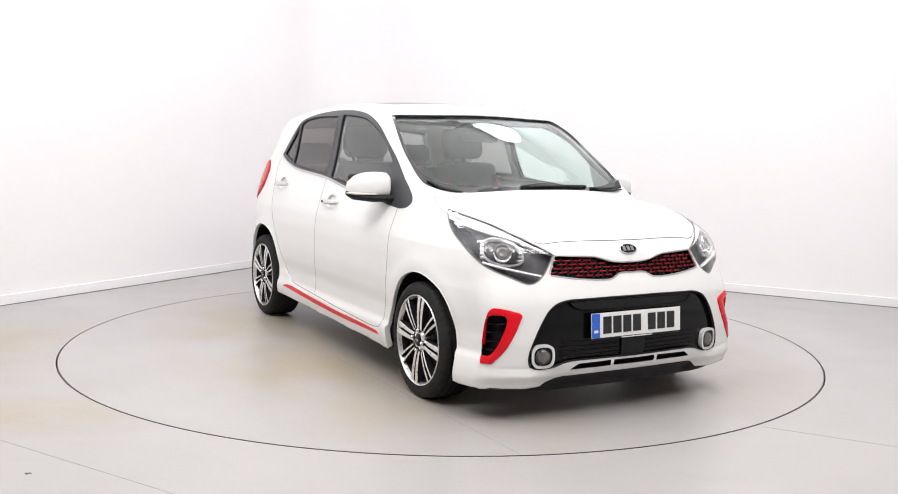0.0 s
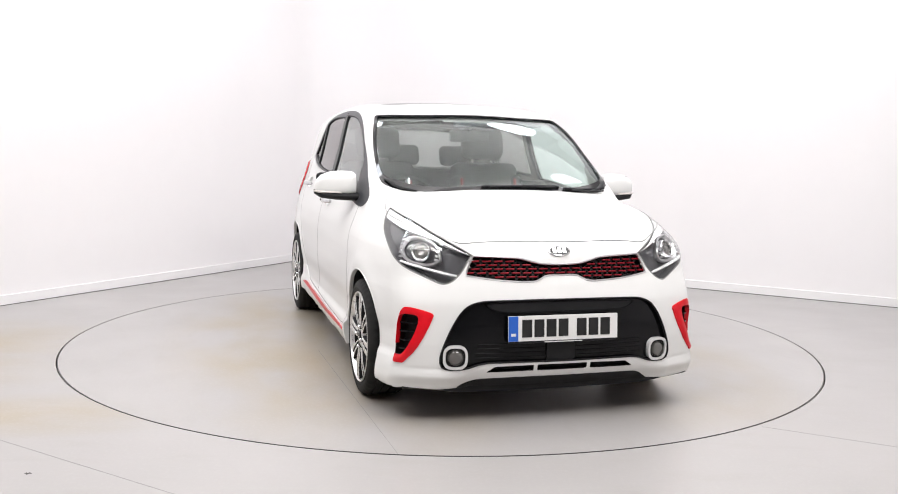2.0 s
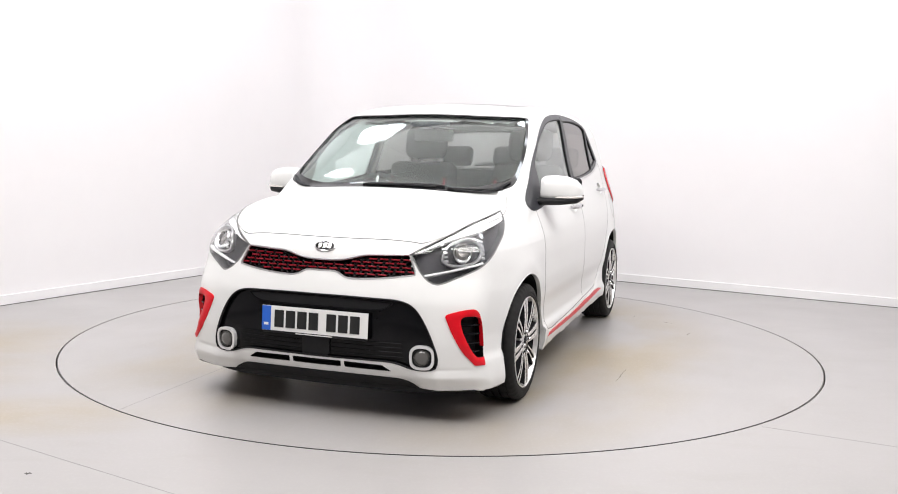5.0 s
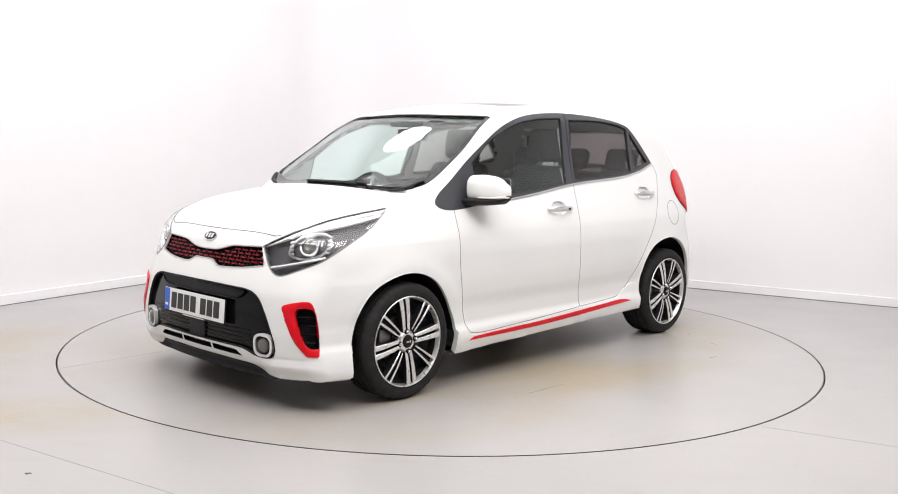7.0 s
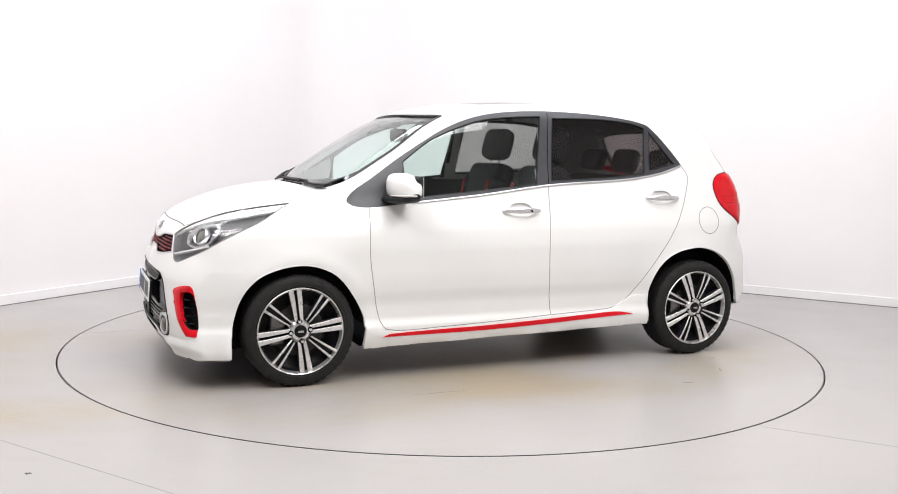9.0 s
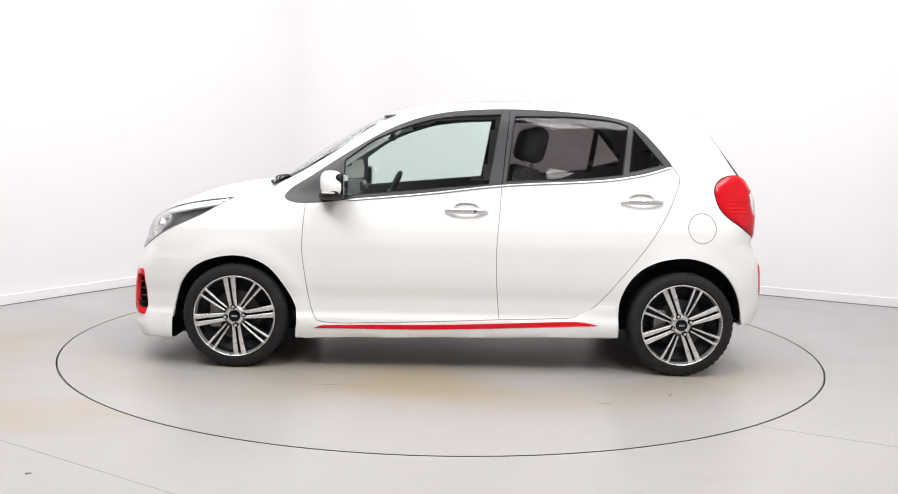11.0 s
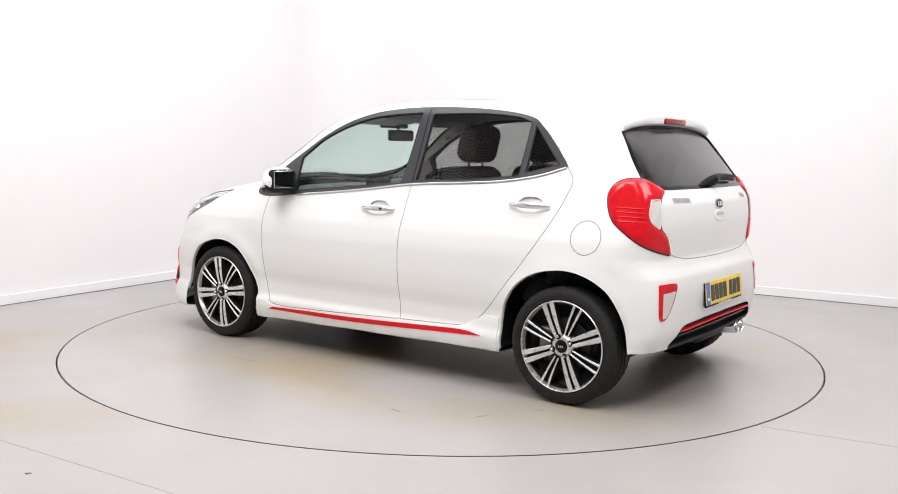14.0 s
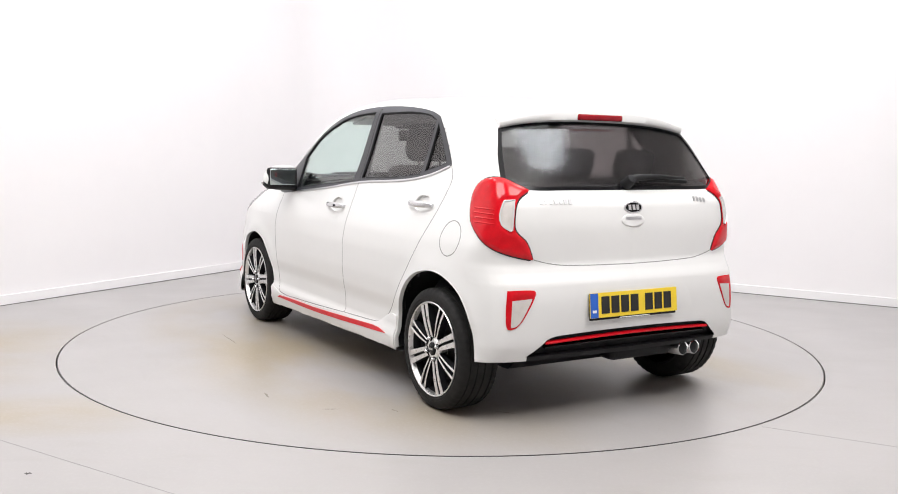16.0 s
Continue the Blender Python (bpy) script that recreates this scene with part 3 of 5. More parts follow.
HEAD = smooth_line([(-1.084, 0.742), (-1.034, 0.77), (-0.93, 0.815), (-0.802, 0.86), (-0.671, 0.889), (-0.52, 0.913), (-0.553, 0.872), (-0.606, 0.82), (-0.672, 0.778), (-0.749, 0.73), (-0.825, 0.685), (-0.926, 0.644), (-1.003, 0.617), (-1.034, 0.625), (-1.057, 0.655), (-1.071, 0.695)], corners=(0, 5))
BROW = smooth_line([(-1.080, 0.742), (-0.93, 0.811), (-0.802, 0.856), (-0.671, 0.885), (-0.525, 0.909), (-0.556, 0.876), (-0.724, 0.842), (-0.827, 0.826), (-0.929, 0.800)], corners=(0, 4, 5))
TAIL_LAMP = smooth_line([(0.35, 0.991), (0.373, 1.043), (0.416, 1.074), (0.484, 1.079), (0.552, 1.051), (0.604, 1.028), (0.56, 0.987), (0.549, 0.912), (0.556, 0.856), (0.601, 0.808), (0.63, 0.73), (0.525, 0.756), (0.443, 0.79), (0.388, 0.837), (0.351, 0.895)], corners=(5, 10))
TAIL_CLEAR = smooth_line([(0.504, 0.982), (0.545, 0.985), (0.541, 0.852), (0.499, 0.882), (0.49, 0.925)], corners=(0, 1, 2))
VENT = smooth_line([(-0.852, 0.483), (-0.834, 0.497), (-0.734, 0.516), (-0.708, 0.496), (-0.688, 0.403), (-0.68, 0.271), (-0.735, 0.274), (-0.798, 0.348)], corners=(5, 6))
VENT_HOLE = smooth_line([(-0.788, 0.475), (-0.720, 0.484), (-0.701, 0.468), (-0.687, 0.390), (-0.681, 0.305), (-0.725, 0.311), (-0.774, 0.389)], corners=(4,))
R_VENT = smooth_line([(0.233, 0.605), (0.35, 0.605), (0.358, 0.587), (0.31, 0.489), (0.274, 0.447), (0.237, 0.442), (0.228, 0.508)], corners=(0,))
R_VENT_CLEAR = smooth_line([(0.256, 0.562), (0.343, 0.570), (0.296, 0.478), (0.272, 0.453), (0.252, 0.450)], corners=(0, 1, 4))
GRILLE = smooth_line(mirrored([(0, 0.700), (0.085, 0.703), (0.13, 0.712), (0.19, 0.728), (0.235, 0.732), (0.40, 0.739), (0.436, 0.655), (0.31, 0.637), (0.15, 0.627), (0.11, 0.634), (0.075, 0.652), (0, 0.654)]), corners=(5, 6, 17, 16))
INTAKE = smooth_line(mirrored([(0, 0.552), (0.30, 0.549), (0.388, 0.543), (0.445, 0.518), (0.490, 0.46), (0.530, 0.375), (0.552, 0.30), (0.540, 0.255), (0.455, 0.250), (0.38, 0.272), (0.325, 0.278), (0, 0.277)]))
UPPER_SLOT = smooth_line(mirrored([(0, 0.545), (0.355, 0.538), (0.33, 0.512), (0.28, 0.499), (0, 0.497)]), corners=(1, 8))
SLOTS = [smooth_line(q, corners=(0, 1, 2, 3)) for q in ([(-0.118, 0.264), (0.118, 0.264), (0.118, 0.238), (-0.118, 0.238)], [(0.136, 0.264), (0.312, 0.261), (0.350, 0.236), (0.136, 0.238)], [(-0.136, 0.238), (-0.350, 0.236), (-0.312, 0.261), (-0.136, 0.264)])]
SCREEN = smooth_line([(0.452, 0.0), (0.432, 0.3), (0.36, 0.546), (0.58, 0.6), (0.76, 0.624), (0.935, 0.626), (1.0, 0.56), (1.06, 0.42), (1.09, 0.28), (1.12, 0.0), (1.09, -0.28), (1.06, -0.42), (1.0, -0.56), (0.935, -0.626), (0.76, -0.624), (0.58, -0.6), (0.36, -0.546), (0.432, -0.3)], corners=(2, 16))
SCREEN_CLEAR = smooth_line([(0.466, 0.0), (0.447, 0.3), (0.378, 0.535), (0.58, 0.589), (0.76, 0.612), (0.905, 0.606), (0.965, 0.53), (1.02, 0.4), (1.045, 0.28), (1.07, 0.0), (1.045, -0.28), (1.02, -0.4), (0.965, -0.53), (0.905, -0.606), (0.76, -0.612), (0.58, -0.589), (0.378, -0.535), (0.447, -0.3)], corners=(2, 16))
SUNROOF = smooth_line([(0.10, 0.0), (0.085, 0.36), (0.05, 0.41), (-0.50, 0.43), (-0.53, 0.40), (-0.54, 0.0), (-0.53, -0.40), (-0.50, -0.43), (0.05, -0.41), (0.085, -0.36)])
BONNET = smooth_line([(1.135, 0.0), (1.105, 0.36), (1.05, 0.53), (1.01, 0.615), (1.15, 0.655), (1.27, 0.672), (1.42, 0.655), (1.56, 0.605), (1.68, 0.49), (1.712, 0.44), (1.738, 0.0), (1.712, -0.44), (1.68, -0.49), (1.56, -0.605), (1.42, -0.655), (1.27, -0.672), (1.15, -0.655), (1.01, -0.615), (1.05, -0.53), (1.105, -0.36)], corners=(3, 9, 11, 17))
R_WINDOW = smooth_line(mirrored([(0, 1.338), (0.22, 1.336), (0.45, 1.319), (0.556, 1.296), (0.604, 1.18), (0.636, 1.06), (0.575, 1.036), (0.3, 1.033), (0, 1.033)]), corners=(3, 5, 11, 13))
R_WINDOW_CLEAR = grown(R_WINDOW, -0.012)
TAILGATE = smooth_line(mirrored([(0, 1.40), (0.5, 1.36), (0.56, 1.30), (0.59, 1.16), (0.61, 1.05), (0.60, 0.90), (0.575, 0.80), (0.54, 0.734), (0.46, 0.714), (0.37, 0.703), (0, 0.697)]), corners=(2, 7, 13, 18))
DIFFUSER = smooth_line(mirrored([(0, 0.410), (0.42, 0.400), (0.475, 0.388), (0.515, 0.355), (0.575, 0.312), (0, 0.312)]), corners=(4, 6))
F_BUMPER_TOP, R_BUMPER_TOP = 0.60, 0.697

CAR = new("hatchback_car")
tagged(CAR, "white five-door hatchback car with red trim on a turntable", "car")


# ---- body shell, cut into its panels ----
def skin_grid(step, inset=0.0):
    """A closed sheet over the body form."""
    nx, ny, nz = int(3.7 / step), int(1.64 / step) // 2 * 2, int(1.3 / step)
    xs, ys, zs = np.linspace(-1.80, 1.95, nx + 1), np.linspace(-0.82, 0.82, ny + 1), np.linspace(0.12, 1.55, nz + 1)
    index, verts, faces, low = {}, [], [], []

    def vid(i, j, k):
        if (i, j, k) not in index:
            index[(i, j, k)] = len(verts)
            verts.append((xs[i], ys[j], zs[k]))
        return index[(i, j, k)]

    for i in range(nx):
        for j in range(ny):
            faces.append((vid(i, j, nz), vid(i + 1, j, nz), vid(i + 1, j + 1, nz), vid(i, j + 1, nz)))
            low.append(len(faces))
            faces.append((vid(i, j, 0), vid(i, j + 1, 0), vid(i + 1, j + 1, 0), vid(i + 1, j, 0)))
        for k in range(nz):
            faces.append((vid(i, 0, k), vid(i + 1, 0, k), vid(i + 1, 0, k + 1), vid(i, 0, k + 1)))
            faces.append((vid(i, ny, k), vid(i, ny, k + 1), vid(i + 1, ny, k + 1), vid(i + 1, ny, k)))
    for j in range(ny):
        for k in range(nz):
            faces.append((vid(0, j, k), vid(0, j, k + 1), vid(0, j + 1, k + 1), vid(0, j + 1, k)))
            faces.append((vid(nx, j, k), vid(nx, j + 1, k), vid(nx, j + 1, k + 1), vid(nx, j, k + 1)))
    v = np.array(verts)
    core = np.stack([np.clip(v[:, 0] * 0.78, -1.25, 1.35), v[:, 1] * 0.6, np.interp(v[:, 2], [0.12, 0.7, 1.55], [0.235, 0.5, 0.6])], 1)
    d = v - core
    d /= np.linalg.norm(d, axis=1)[:, None]
    return shoot(core, d, 2.5, inset, 26), np.array(faces), np.array(low)


def seen_from(p, n, view, side):
    """Points in a view's plane, and which of them face it. side -1: the same view of the car's other flank."""
    across, up, out = axes(view)
    q, m = (p, n) if side > 0 else (flip_y(p), flip_y(n))
    return np.stack([q @ across, q @ up], 1), m @ out


HANDLES = ((-0.082, 0.147, 0.868), (0.857, 1.083, 0.933))   # ends along the door, height


def handle_cup(u0, u1, z0):
    um = (u0 + u1) / 2
    return smooth_line([(um - 0.078, z0), (um - 0.047, z0 + 0.036), (um, z0 + 0.043), (um + 0.047, z0 + 0.036), (um + 0.078, z0), (um + 0.047, z0 - 0.026), (um, z0 - 0.031), (um - 0.047, z0 - 0.026)])


CUTS = [  # name, outline, view, flanks, removed
    ("wheel_arch", ARCH_F, S, (1, -1), True), ("wheel_arch", ARCH_R, S, (1, -1), True), ("window", DLO, S, (1, -1), True),
    ("screen", SCREEN, TOPV, (1,), True), ("rear_window", R_WINDOW, REAR, (1,), True), ("head", HEAD, HEAD_VIEW, (1, -1), True),
    ("tail", TAIL_LAMP, TAIL_VIEW, (1, -1), True), ("grille", GRILLE, FRONT, (1,), True), ("intake", INTAKE, FRONT, (1,), True),
    ("vent", VENT_HOLE, VENT_VIEW, (1, -1), True), ("slot", SLOTS[0], FRONT, (1,), True), ("slot", SLOTS[1], FRONT, (1, -1), True), ("diffuser", DIFFUSER, REAR, (1,), True),
    ("sunroof", SUNROOF, TOPV, (1,), True),
    ("handle_cup", handle_cup(*HANDLES[0]), S, (1, -1), True), ("handle_cup", handle_cup(*HANDLES[1]), S, (1, -1), True),
    ("front_door", F_DOOR, S, (1, -1), False), ("rear_door", R_DOOR, S, (1, -1), False), ("fuel_flap", FUEL, S, (1,), False),
    ("bonnet", BONNET, TOPV, (1,), False), ("tailgate", TAILGATE, REAR, (1,), False)]


def build_shell():
    step = 0.0125
    v, f, low = skin_grid(step)
    n = gradient(v)
    held = np.zeros(len(v), bool)
    for name, line, view, flanks, gone in CUTS:
        for side in flanks:
            uv, face = seen_from(v, n, view, side)
            lo, hi = line.min(0) - 0.02, line.max(0) + 0.02
            near = (face > 0.12) & ~held & (uv > lo).all(1) & (uv < hi).all(1)
            ids = np.flatnonzero(near)
            if not len(ids):
                continue
            dist, place = nearest(uv[ids], line)
            pick = dist < step * 0.85
            q = project(place[pick], view)
            q = q if side > 0 else flip_y(q)
            close = np.linalg.norm(q - v[ids[pick]], axis=1) < 0.045
            v[ids[pick][close]] = q[close]
            held[ids[pick][close]] = True
    n = gradient(v)
    c, m = v[f].mean(1), n[f].mean(1)
    which = np.full(len(f), "body_shell", dtype=object)
    under = np.zeros(len(f), bool)
    under[low] = True
    under |= (m[:, 2] < -0.7) & (c[:, 0] < -1.3)
    which[(c[:, 0] > 1.0) & (c[:, 2] < F_BUMPER_TOP + 0.04 * np.clip((1.75 - c[:, 0]) / 0.2, 0, 1)) & ~under & (c[:, 0] > 1.2)] = "front_bumper"
    which[(c[:, 0] < -1.30) & (c[:, 2] < R_BUMPER_TOP - 0.10 * np.clip((c[:, 0] + 1.60) / 0.15, 0, 1)) & ~under] = "rear_bumper"
    which[under] = "underbody"
    for name, line, view, flanks, gone in reversed(CUTS):
        for side in flanks:
            uv, face = seen_from(c, m, view, side)
            hit = inside(uv, line) & (face > 0.12)
            hit &= (c if side > 0 else flip_y(c)) @ axes(view)[2] > {S: 0.5, FRONT: 1.5, TOPV: 0.6}.get(view, 1.2)
            if name == "wheel_arch":
                hit = inside(uv, line) & (np.abs(c[:, 1]) > 0.5) & (c[:, 1] * side > 0)
            which[hit] = "" if gone else name + ("." + str(side) if len(flanks) > 1 else "")
    which[(which == "rear_bumper") & (c[:, 2] < 0.325) & (np.abs(c[:, 1]) < 0.565) & (c[:, 0] < -1.5)] = "diffuser_edge"
    out = {}
    for key in sorted(set(which)):
        if not key:
            continue
        fs = f[which == key]
        ids, back = np.unique(fs, return_inverse=True)
        mat = BLACK if key in ("underbody", "diffuser_edge") else PAINT
        me = bpy.data.meshes.new(key)
        me.from_pydata(v[ids].tolist(), [], back.reshape(-1, 4).tolist())
        me.materials.append(mat)
        me.shade_smooth()
        me.normals_split_custom_set_from_vertices([tuple(q) for q in gradient(v[ids])])
        ob = new(key.split(".")[0], me)
        ob.parent = CAR
        out[key] = ob
    return out


SHELL = build_shell()
F_DOORS = {1: SHELL["front_door.1"], -1: SHELL["front_door.-1"]}
R_DOORS = {1: SHELL["rear_door.1"], -1: SHELL["rear_door.-1"]}
TAILGATE_OB, BONNET_OB, F_BUMPER, R_BUMPER = SHELL["tailgate"], SHELL["bonnet"], SHELL["front_bumper"], SHELL["rear_bumper"]
SHELL["underbody"]["label"] = "black underbody"

# shut lines: raised strips, coloured for the shade inside the gaps
GAP = 0.0040
strip("door_gap", F_DOOR[:12 * 6 - 4], S, GAP, SEAM, CAR, 0.0008, 0.002, both=True)
strip("door_gap", R_DOOR[:10 * 6 + 1], S, GAP, SEAM, CAR, 0.0008, 0.002, both=True)
strip("bonnet_gap", BONNET[9 * 6 - 3:11 * 6 + 4], TOPV, 0.005, GAP_DARK, CAR, 0.0008, 0.002)
for flank in (BONNET[3 * 6:9 * 6 - 2], BONNET[11 * 6 + 3:17 * 6 + 1]):
    strip("bonnet_gap", flank, TOPV, GAP, SEAM, CAR, 0.0008, 0.002)
strip("tailgate_gap", TAILGATE[6 * 6:-6 * 6 + 1], REAR, GAP, SEAM, CAR, 0.0008, 0.002)
strip("fuel_flap_gap", FUEL, S, 0.004, SEAM, CAR, 0.0008, 0.002, closed=True)

# wheel arches: rolled lip and liner
for line, ax in ((ARCH_F, AXLE_F), (ARCH_R, AXLE_R)):
    k = 6
    lip = line[k:-2 * k + 1]
    strip("arch_lip", lip, S, 0.006, PAINT, CAR, 0.0025, 0.02, both=True)
    p = project(resampled(lip, 0.03, False), S)
    a, b = p + np.array([0, -0.002, 0]), p.copy()
    b[:, 1] = 0.50
    mid = p.copy()
    mid[:, 1] = 0.70
    centre = np.array([ax, 0, HUB_Z])
    for q in (mid, b):
        q[:, [0, 2]] += (q[:, [0, 2]] - centre[[0, 2]]) * 0.03
    kk = len(p)
    fs = [(i, i + 1, kk + i + 1, kk + i) for i in range(kk - 1)] + [(kk + i, kk + i + 1, 2 * kk + i + 1, 2 * kk + i) for i in range(kk - 1)]
    vv = np.vstack([a, mid, b, [[ax, 0.50, HUB_Z - 0.1]]])
    fs += [(2 * kk + i, 2 * kk + i + 1, 3 * kk) for i in range(kk - 1)]
    finish("arch_liner", vv, fs, BLACK, CAR)
    finish("arch_liner", vv, fs, BLACK, CAR, mirror=True)

# windows, frames and bright strip
WINDOW_FRAMES = stamp("window_frame", grown(DLO, 0.005), S, PILLAR, CAR, 0.0012, 0.02, (F_GLASS, R_GLASS, Q_GLASS), 0.02, "dark grey window surround", both=True)
for line, mat, nm in ((F_GLASS, GLASS, "front_door_glass"), (R_GLASS, PRIVACY, "rear_door_glass"), (Q_GLASS, PRIVACY, "quarter_glass")):
    for g in stamp(nm, grown(line, 0.004), S, mat, CAR, -0.007, 0.004, (), 0.03, both=True):
        g.visible_shadow = False
    strip("glass_seal", line, S, 0.012, BLACK, CAR, 0.0005, 0.010, closed=True, both=True)
strip("window_gap", smooth_line([(0.224, 1.013), (0.24, 1.2), (0.262, 1.405)], False), S, 0.005, BLACK_GLOSS, CAR, 0.002, 0.003, both=True)
strip("belt_strip", smooth_line([(-0.60, 0.912), (-0.168, 0.955), (0.224, 1.004), (0.75, 1.039), (0.983, 1.075), (1.130, 1.119)], False), S, 0.011, SATIN, CAR, 0.005, 0.006, both=True, label="bright silver strip below the windows")

screen_border = stamp("windscreen_border", grown(SCREEN, 0.002), TOPV, SCREEN_EDGE, CAR, 0.001, 0.006, (SCREEN_CLEAR,), 0.025, "black windscreen border and cowl")
screen = stamp("windscreen", grown(SCREEN, -0.004), TOPV, GLASS, CAR, -0.008, 0.004, (), 0.04)
screen.visible_shadow = False
rear_border = stamp("rear_window_border", grown(R_WINDOW, 0.004), REAR, BLACK_GLOSS, TAILGATE_OB, 0.001, 0.006, (R_WINDOW_CLEAR,), 0.02)
rear_glass = stamp("rear_window_glass", grown(R_WINDOW, -0.004), REAR, REAR_PRIVACY, TAILGATE_OB, -0.006, 0.004, (), 0.04)
rear_glass.visible_shadow = False
stamp("sunroof_glass", grown(SUNROOF, 0.002), TOPV, BLACK_GLOSS, CAR, -0.001, 0.02, (), 0.03, "dark glass sunroof panel", edge=0.002)

# sills
for side_skirt in stamp("side_skirt", SILL, S, PAINT, CAR, 0.010, 0.03, (), 0.02, both=True, edge=0.004):
    pass
stamp("sill_stripe", RED_SILL, S, RED, CAR, 0.0135, 0.006, (), 0.02, "red stripe on the sill", both=True, edge=0.001)

# ---- front ----
def mirror_part(ob, parent=None):
    """The same part on the car's other side."""
    me = ob.data.copy()
    me.transform(Matrix.Diagonal((1, -1, 1, 1)))
    me.flip_normals()
    o = new(ob.name.split(".")[0], me)
    o.parent = parent or ob.parent
    o.matrix_basis = Matrix.Diagonal((1, 1, 1, 1))
    if "label" in ob:
        o["label"] = ob["label"]
    return o


def frame_at(u, v, view, offset=0.0, spin=0.0):
    """A pose on the skin: z out of it, x across the view."""
    p = project(np.array([[u, v]]), view)
    n = gradient(p)[0]
    across, up, out = axes(view)
    z = Vector(n)
    x = Vector(across - n * (across @ n)).normalized()
    y = z.cross(x)
    m = Matrix((x, y, z)).transposed().to_4x4()
    m.translation = Vector(p[0] + n * offset)
    return m @ pose(0, 0, 0, 0, 0, spin)


def lathe(bm, prof, n, m=Matrix()):
    """Turned about the z axis from (radius, height) rows."""
    rows = []
    for r, z in prof:
        if r < 1e-5:
            rows.append([bm.verts.new(m @ Vector((0, 0, z)))])
        else:
            rows.append([bm.verts.new(m @ Vector((r * math.cos(2 * math.pi * i / n), r * math.sin(2 * math.pi * i / n), z))) for i in range(n)])
    for a, b in zip(rows, rows[1:]):
        for i in range(n):
            q = [a[i % len(a)], a[(i + 1) % len(a)], b[(i + 1) % len(b)], b[i % len(b)]]
            q = [w for j, w in enumerate(q) if w not in q[:j]]
            if len(q) > 2:
                bm.faces.new(q)
    return bm


HOUSING = grain(material("dark_grey_lamp_housing", (0.045, 0.045, 0.05), 0.45, 0.2), 0.15, 20)
BROW_MAT = grain(material("pale_silver_lamp_brow", (0.72, 0.72, 0.72), 0.25, 0.2), 0.04, 20)
SMOKE = grain(material("smoked_projector_lens", (0.10, 0.095, 0.09), 0.05, 0, 1.0), 0.1, 10)


def headlamp(flip):
    """Built on the left; the right one is its mirror image."""
    made = []
    lens = stamp("headlamp", HEAD, HEAD_VIEW, LENS, CAR, 0.003, 0.003, (), 0.03, "clear headlamp with dark housing", edge=0.002)
    lens.visible_shadow = False
    made.append(lens)
    sub = [bowl("lamp_housing", grown(HEAD, -0.002), HEAD_VIEW, HOUSING, lens, 0.045, 0.03)]
    sub.append(stamp("lamp_brow", BROW, HEAD_VIEW, BROW_MAT, lens, -0.004, 0.012, (), 0.02, "pale silver strip along the top edge", edge=0.002))
    sub.append(strip("light_bar", smooth_line([(-1.050, 0.652), (-0.93, 0.677), (-0.802, 0.706)], False), HEAD_VIEW, 0.011, BROW_MAT, lens, -0.001, 0.02))
    ringline = smooth_line([(-0.972, 0.716), (-0.942, 0.78), (-0.865, 0.815), (-0.790, 0.812), (-0.777, 0.768), (-0.825, 0.718), (-0.914, 0.696)])
    sub.append(strip("running_light", ringline, HEAD_VIEW, 0.012, SATIN, lens, -0.014, 0.02, closed=True))
    m = frame_at(-0.885, 0.757, HEAD_VIEW, -0.034)
    bm = lathe(bmesh.new(), [(0.0, 0.012), (0.018, 0.016), (0.030, 0.010), (0.033, 0.0)], 32, m)
    sub.append(part("projector_lens", bm, SMOKE, lens, "", True))
    bm = lathe(bmesh.new(), [(0.034, 0.0), (0.035, 0.016), (0.040, 0.020), (0.044, 0.012), (0.046, -0.005)], 40, m)
    sub.append(part("projector_ring", bm, CHROME, lens, "", True))
    for i in range(5):
        for u, dv in ((-0.795, 0.0), (-0.957, -0.012)):
            mm = frame_at(u + 0.004 * i * (1 if u > -0.9 else 0), 0.728 + 0.018 * i + dv, HEAD_VIEW, -0.010)
            bm = bmesh.new()
            box(bm, -0.009, 0.009, -0.005, 0.005, -0.003, 0.003, 0.0015, mm)
            sub.append(part("light_segment", bm, SATIN, lens))
    return lens, sub


HEADLAMP, HEAD_SUB = headlamp(False)
twin = mirror_part(HEADLAMP)
twin.visible_shadow = False
for s in HEAD_SUB:
    mirror_part(s, twin)
strip("headlamp_gap", HEAD, HEAD_VIEW, 0.006, SEAM, CAR, 0.0015, 0.004, closed=True, both=True)

GRILLE_RED = grain(material("dark_red_grille_accent", (0.27, 0.004, 0.014), 0.35, 0.1, 0.0, 0.3), 0.2, 30)
grille = bowl("grille", GRILLE, FRONT, BLACK_GLOSS, CAR, 0.035, 0.02, "black grille with dark red accents")
strip("grille_trim", GRILLE, FRONT, 0.008, SATIN, grille, 0.003, 0.01, closed=True)
bar_bm = bmesh.new()
box(bar_bm, -0.019, 0.019, -0.0030, 0.0030, -0.006, 0.006, 0.0015)
bar_me = bpy.data.meshes.new("grille_bar")
bar_bm.to_mesh(bar_me)
bar_bm.free()
bar_me.materials.append(GRILLE_RED)
cell_bm = bmesh.new()
for sx in (-1, 1):
    for sy in (-1, 1):
        box(cell_bm, -0.011, 0.011, -0.0022, 0.0022, -0.010, 0.002, 0, pose(sx * 0.0235, sy * 0.0065, -0.004, 0, 0, sx * sy * 38))
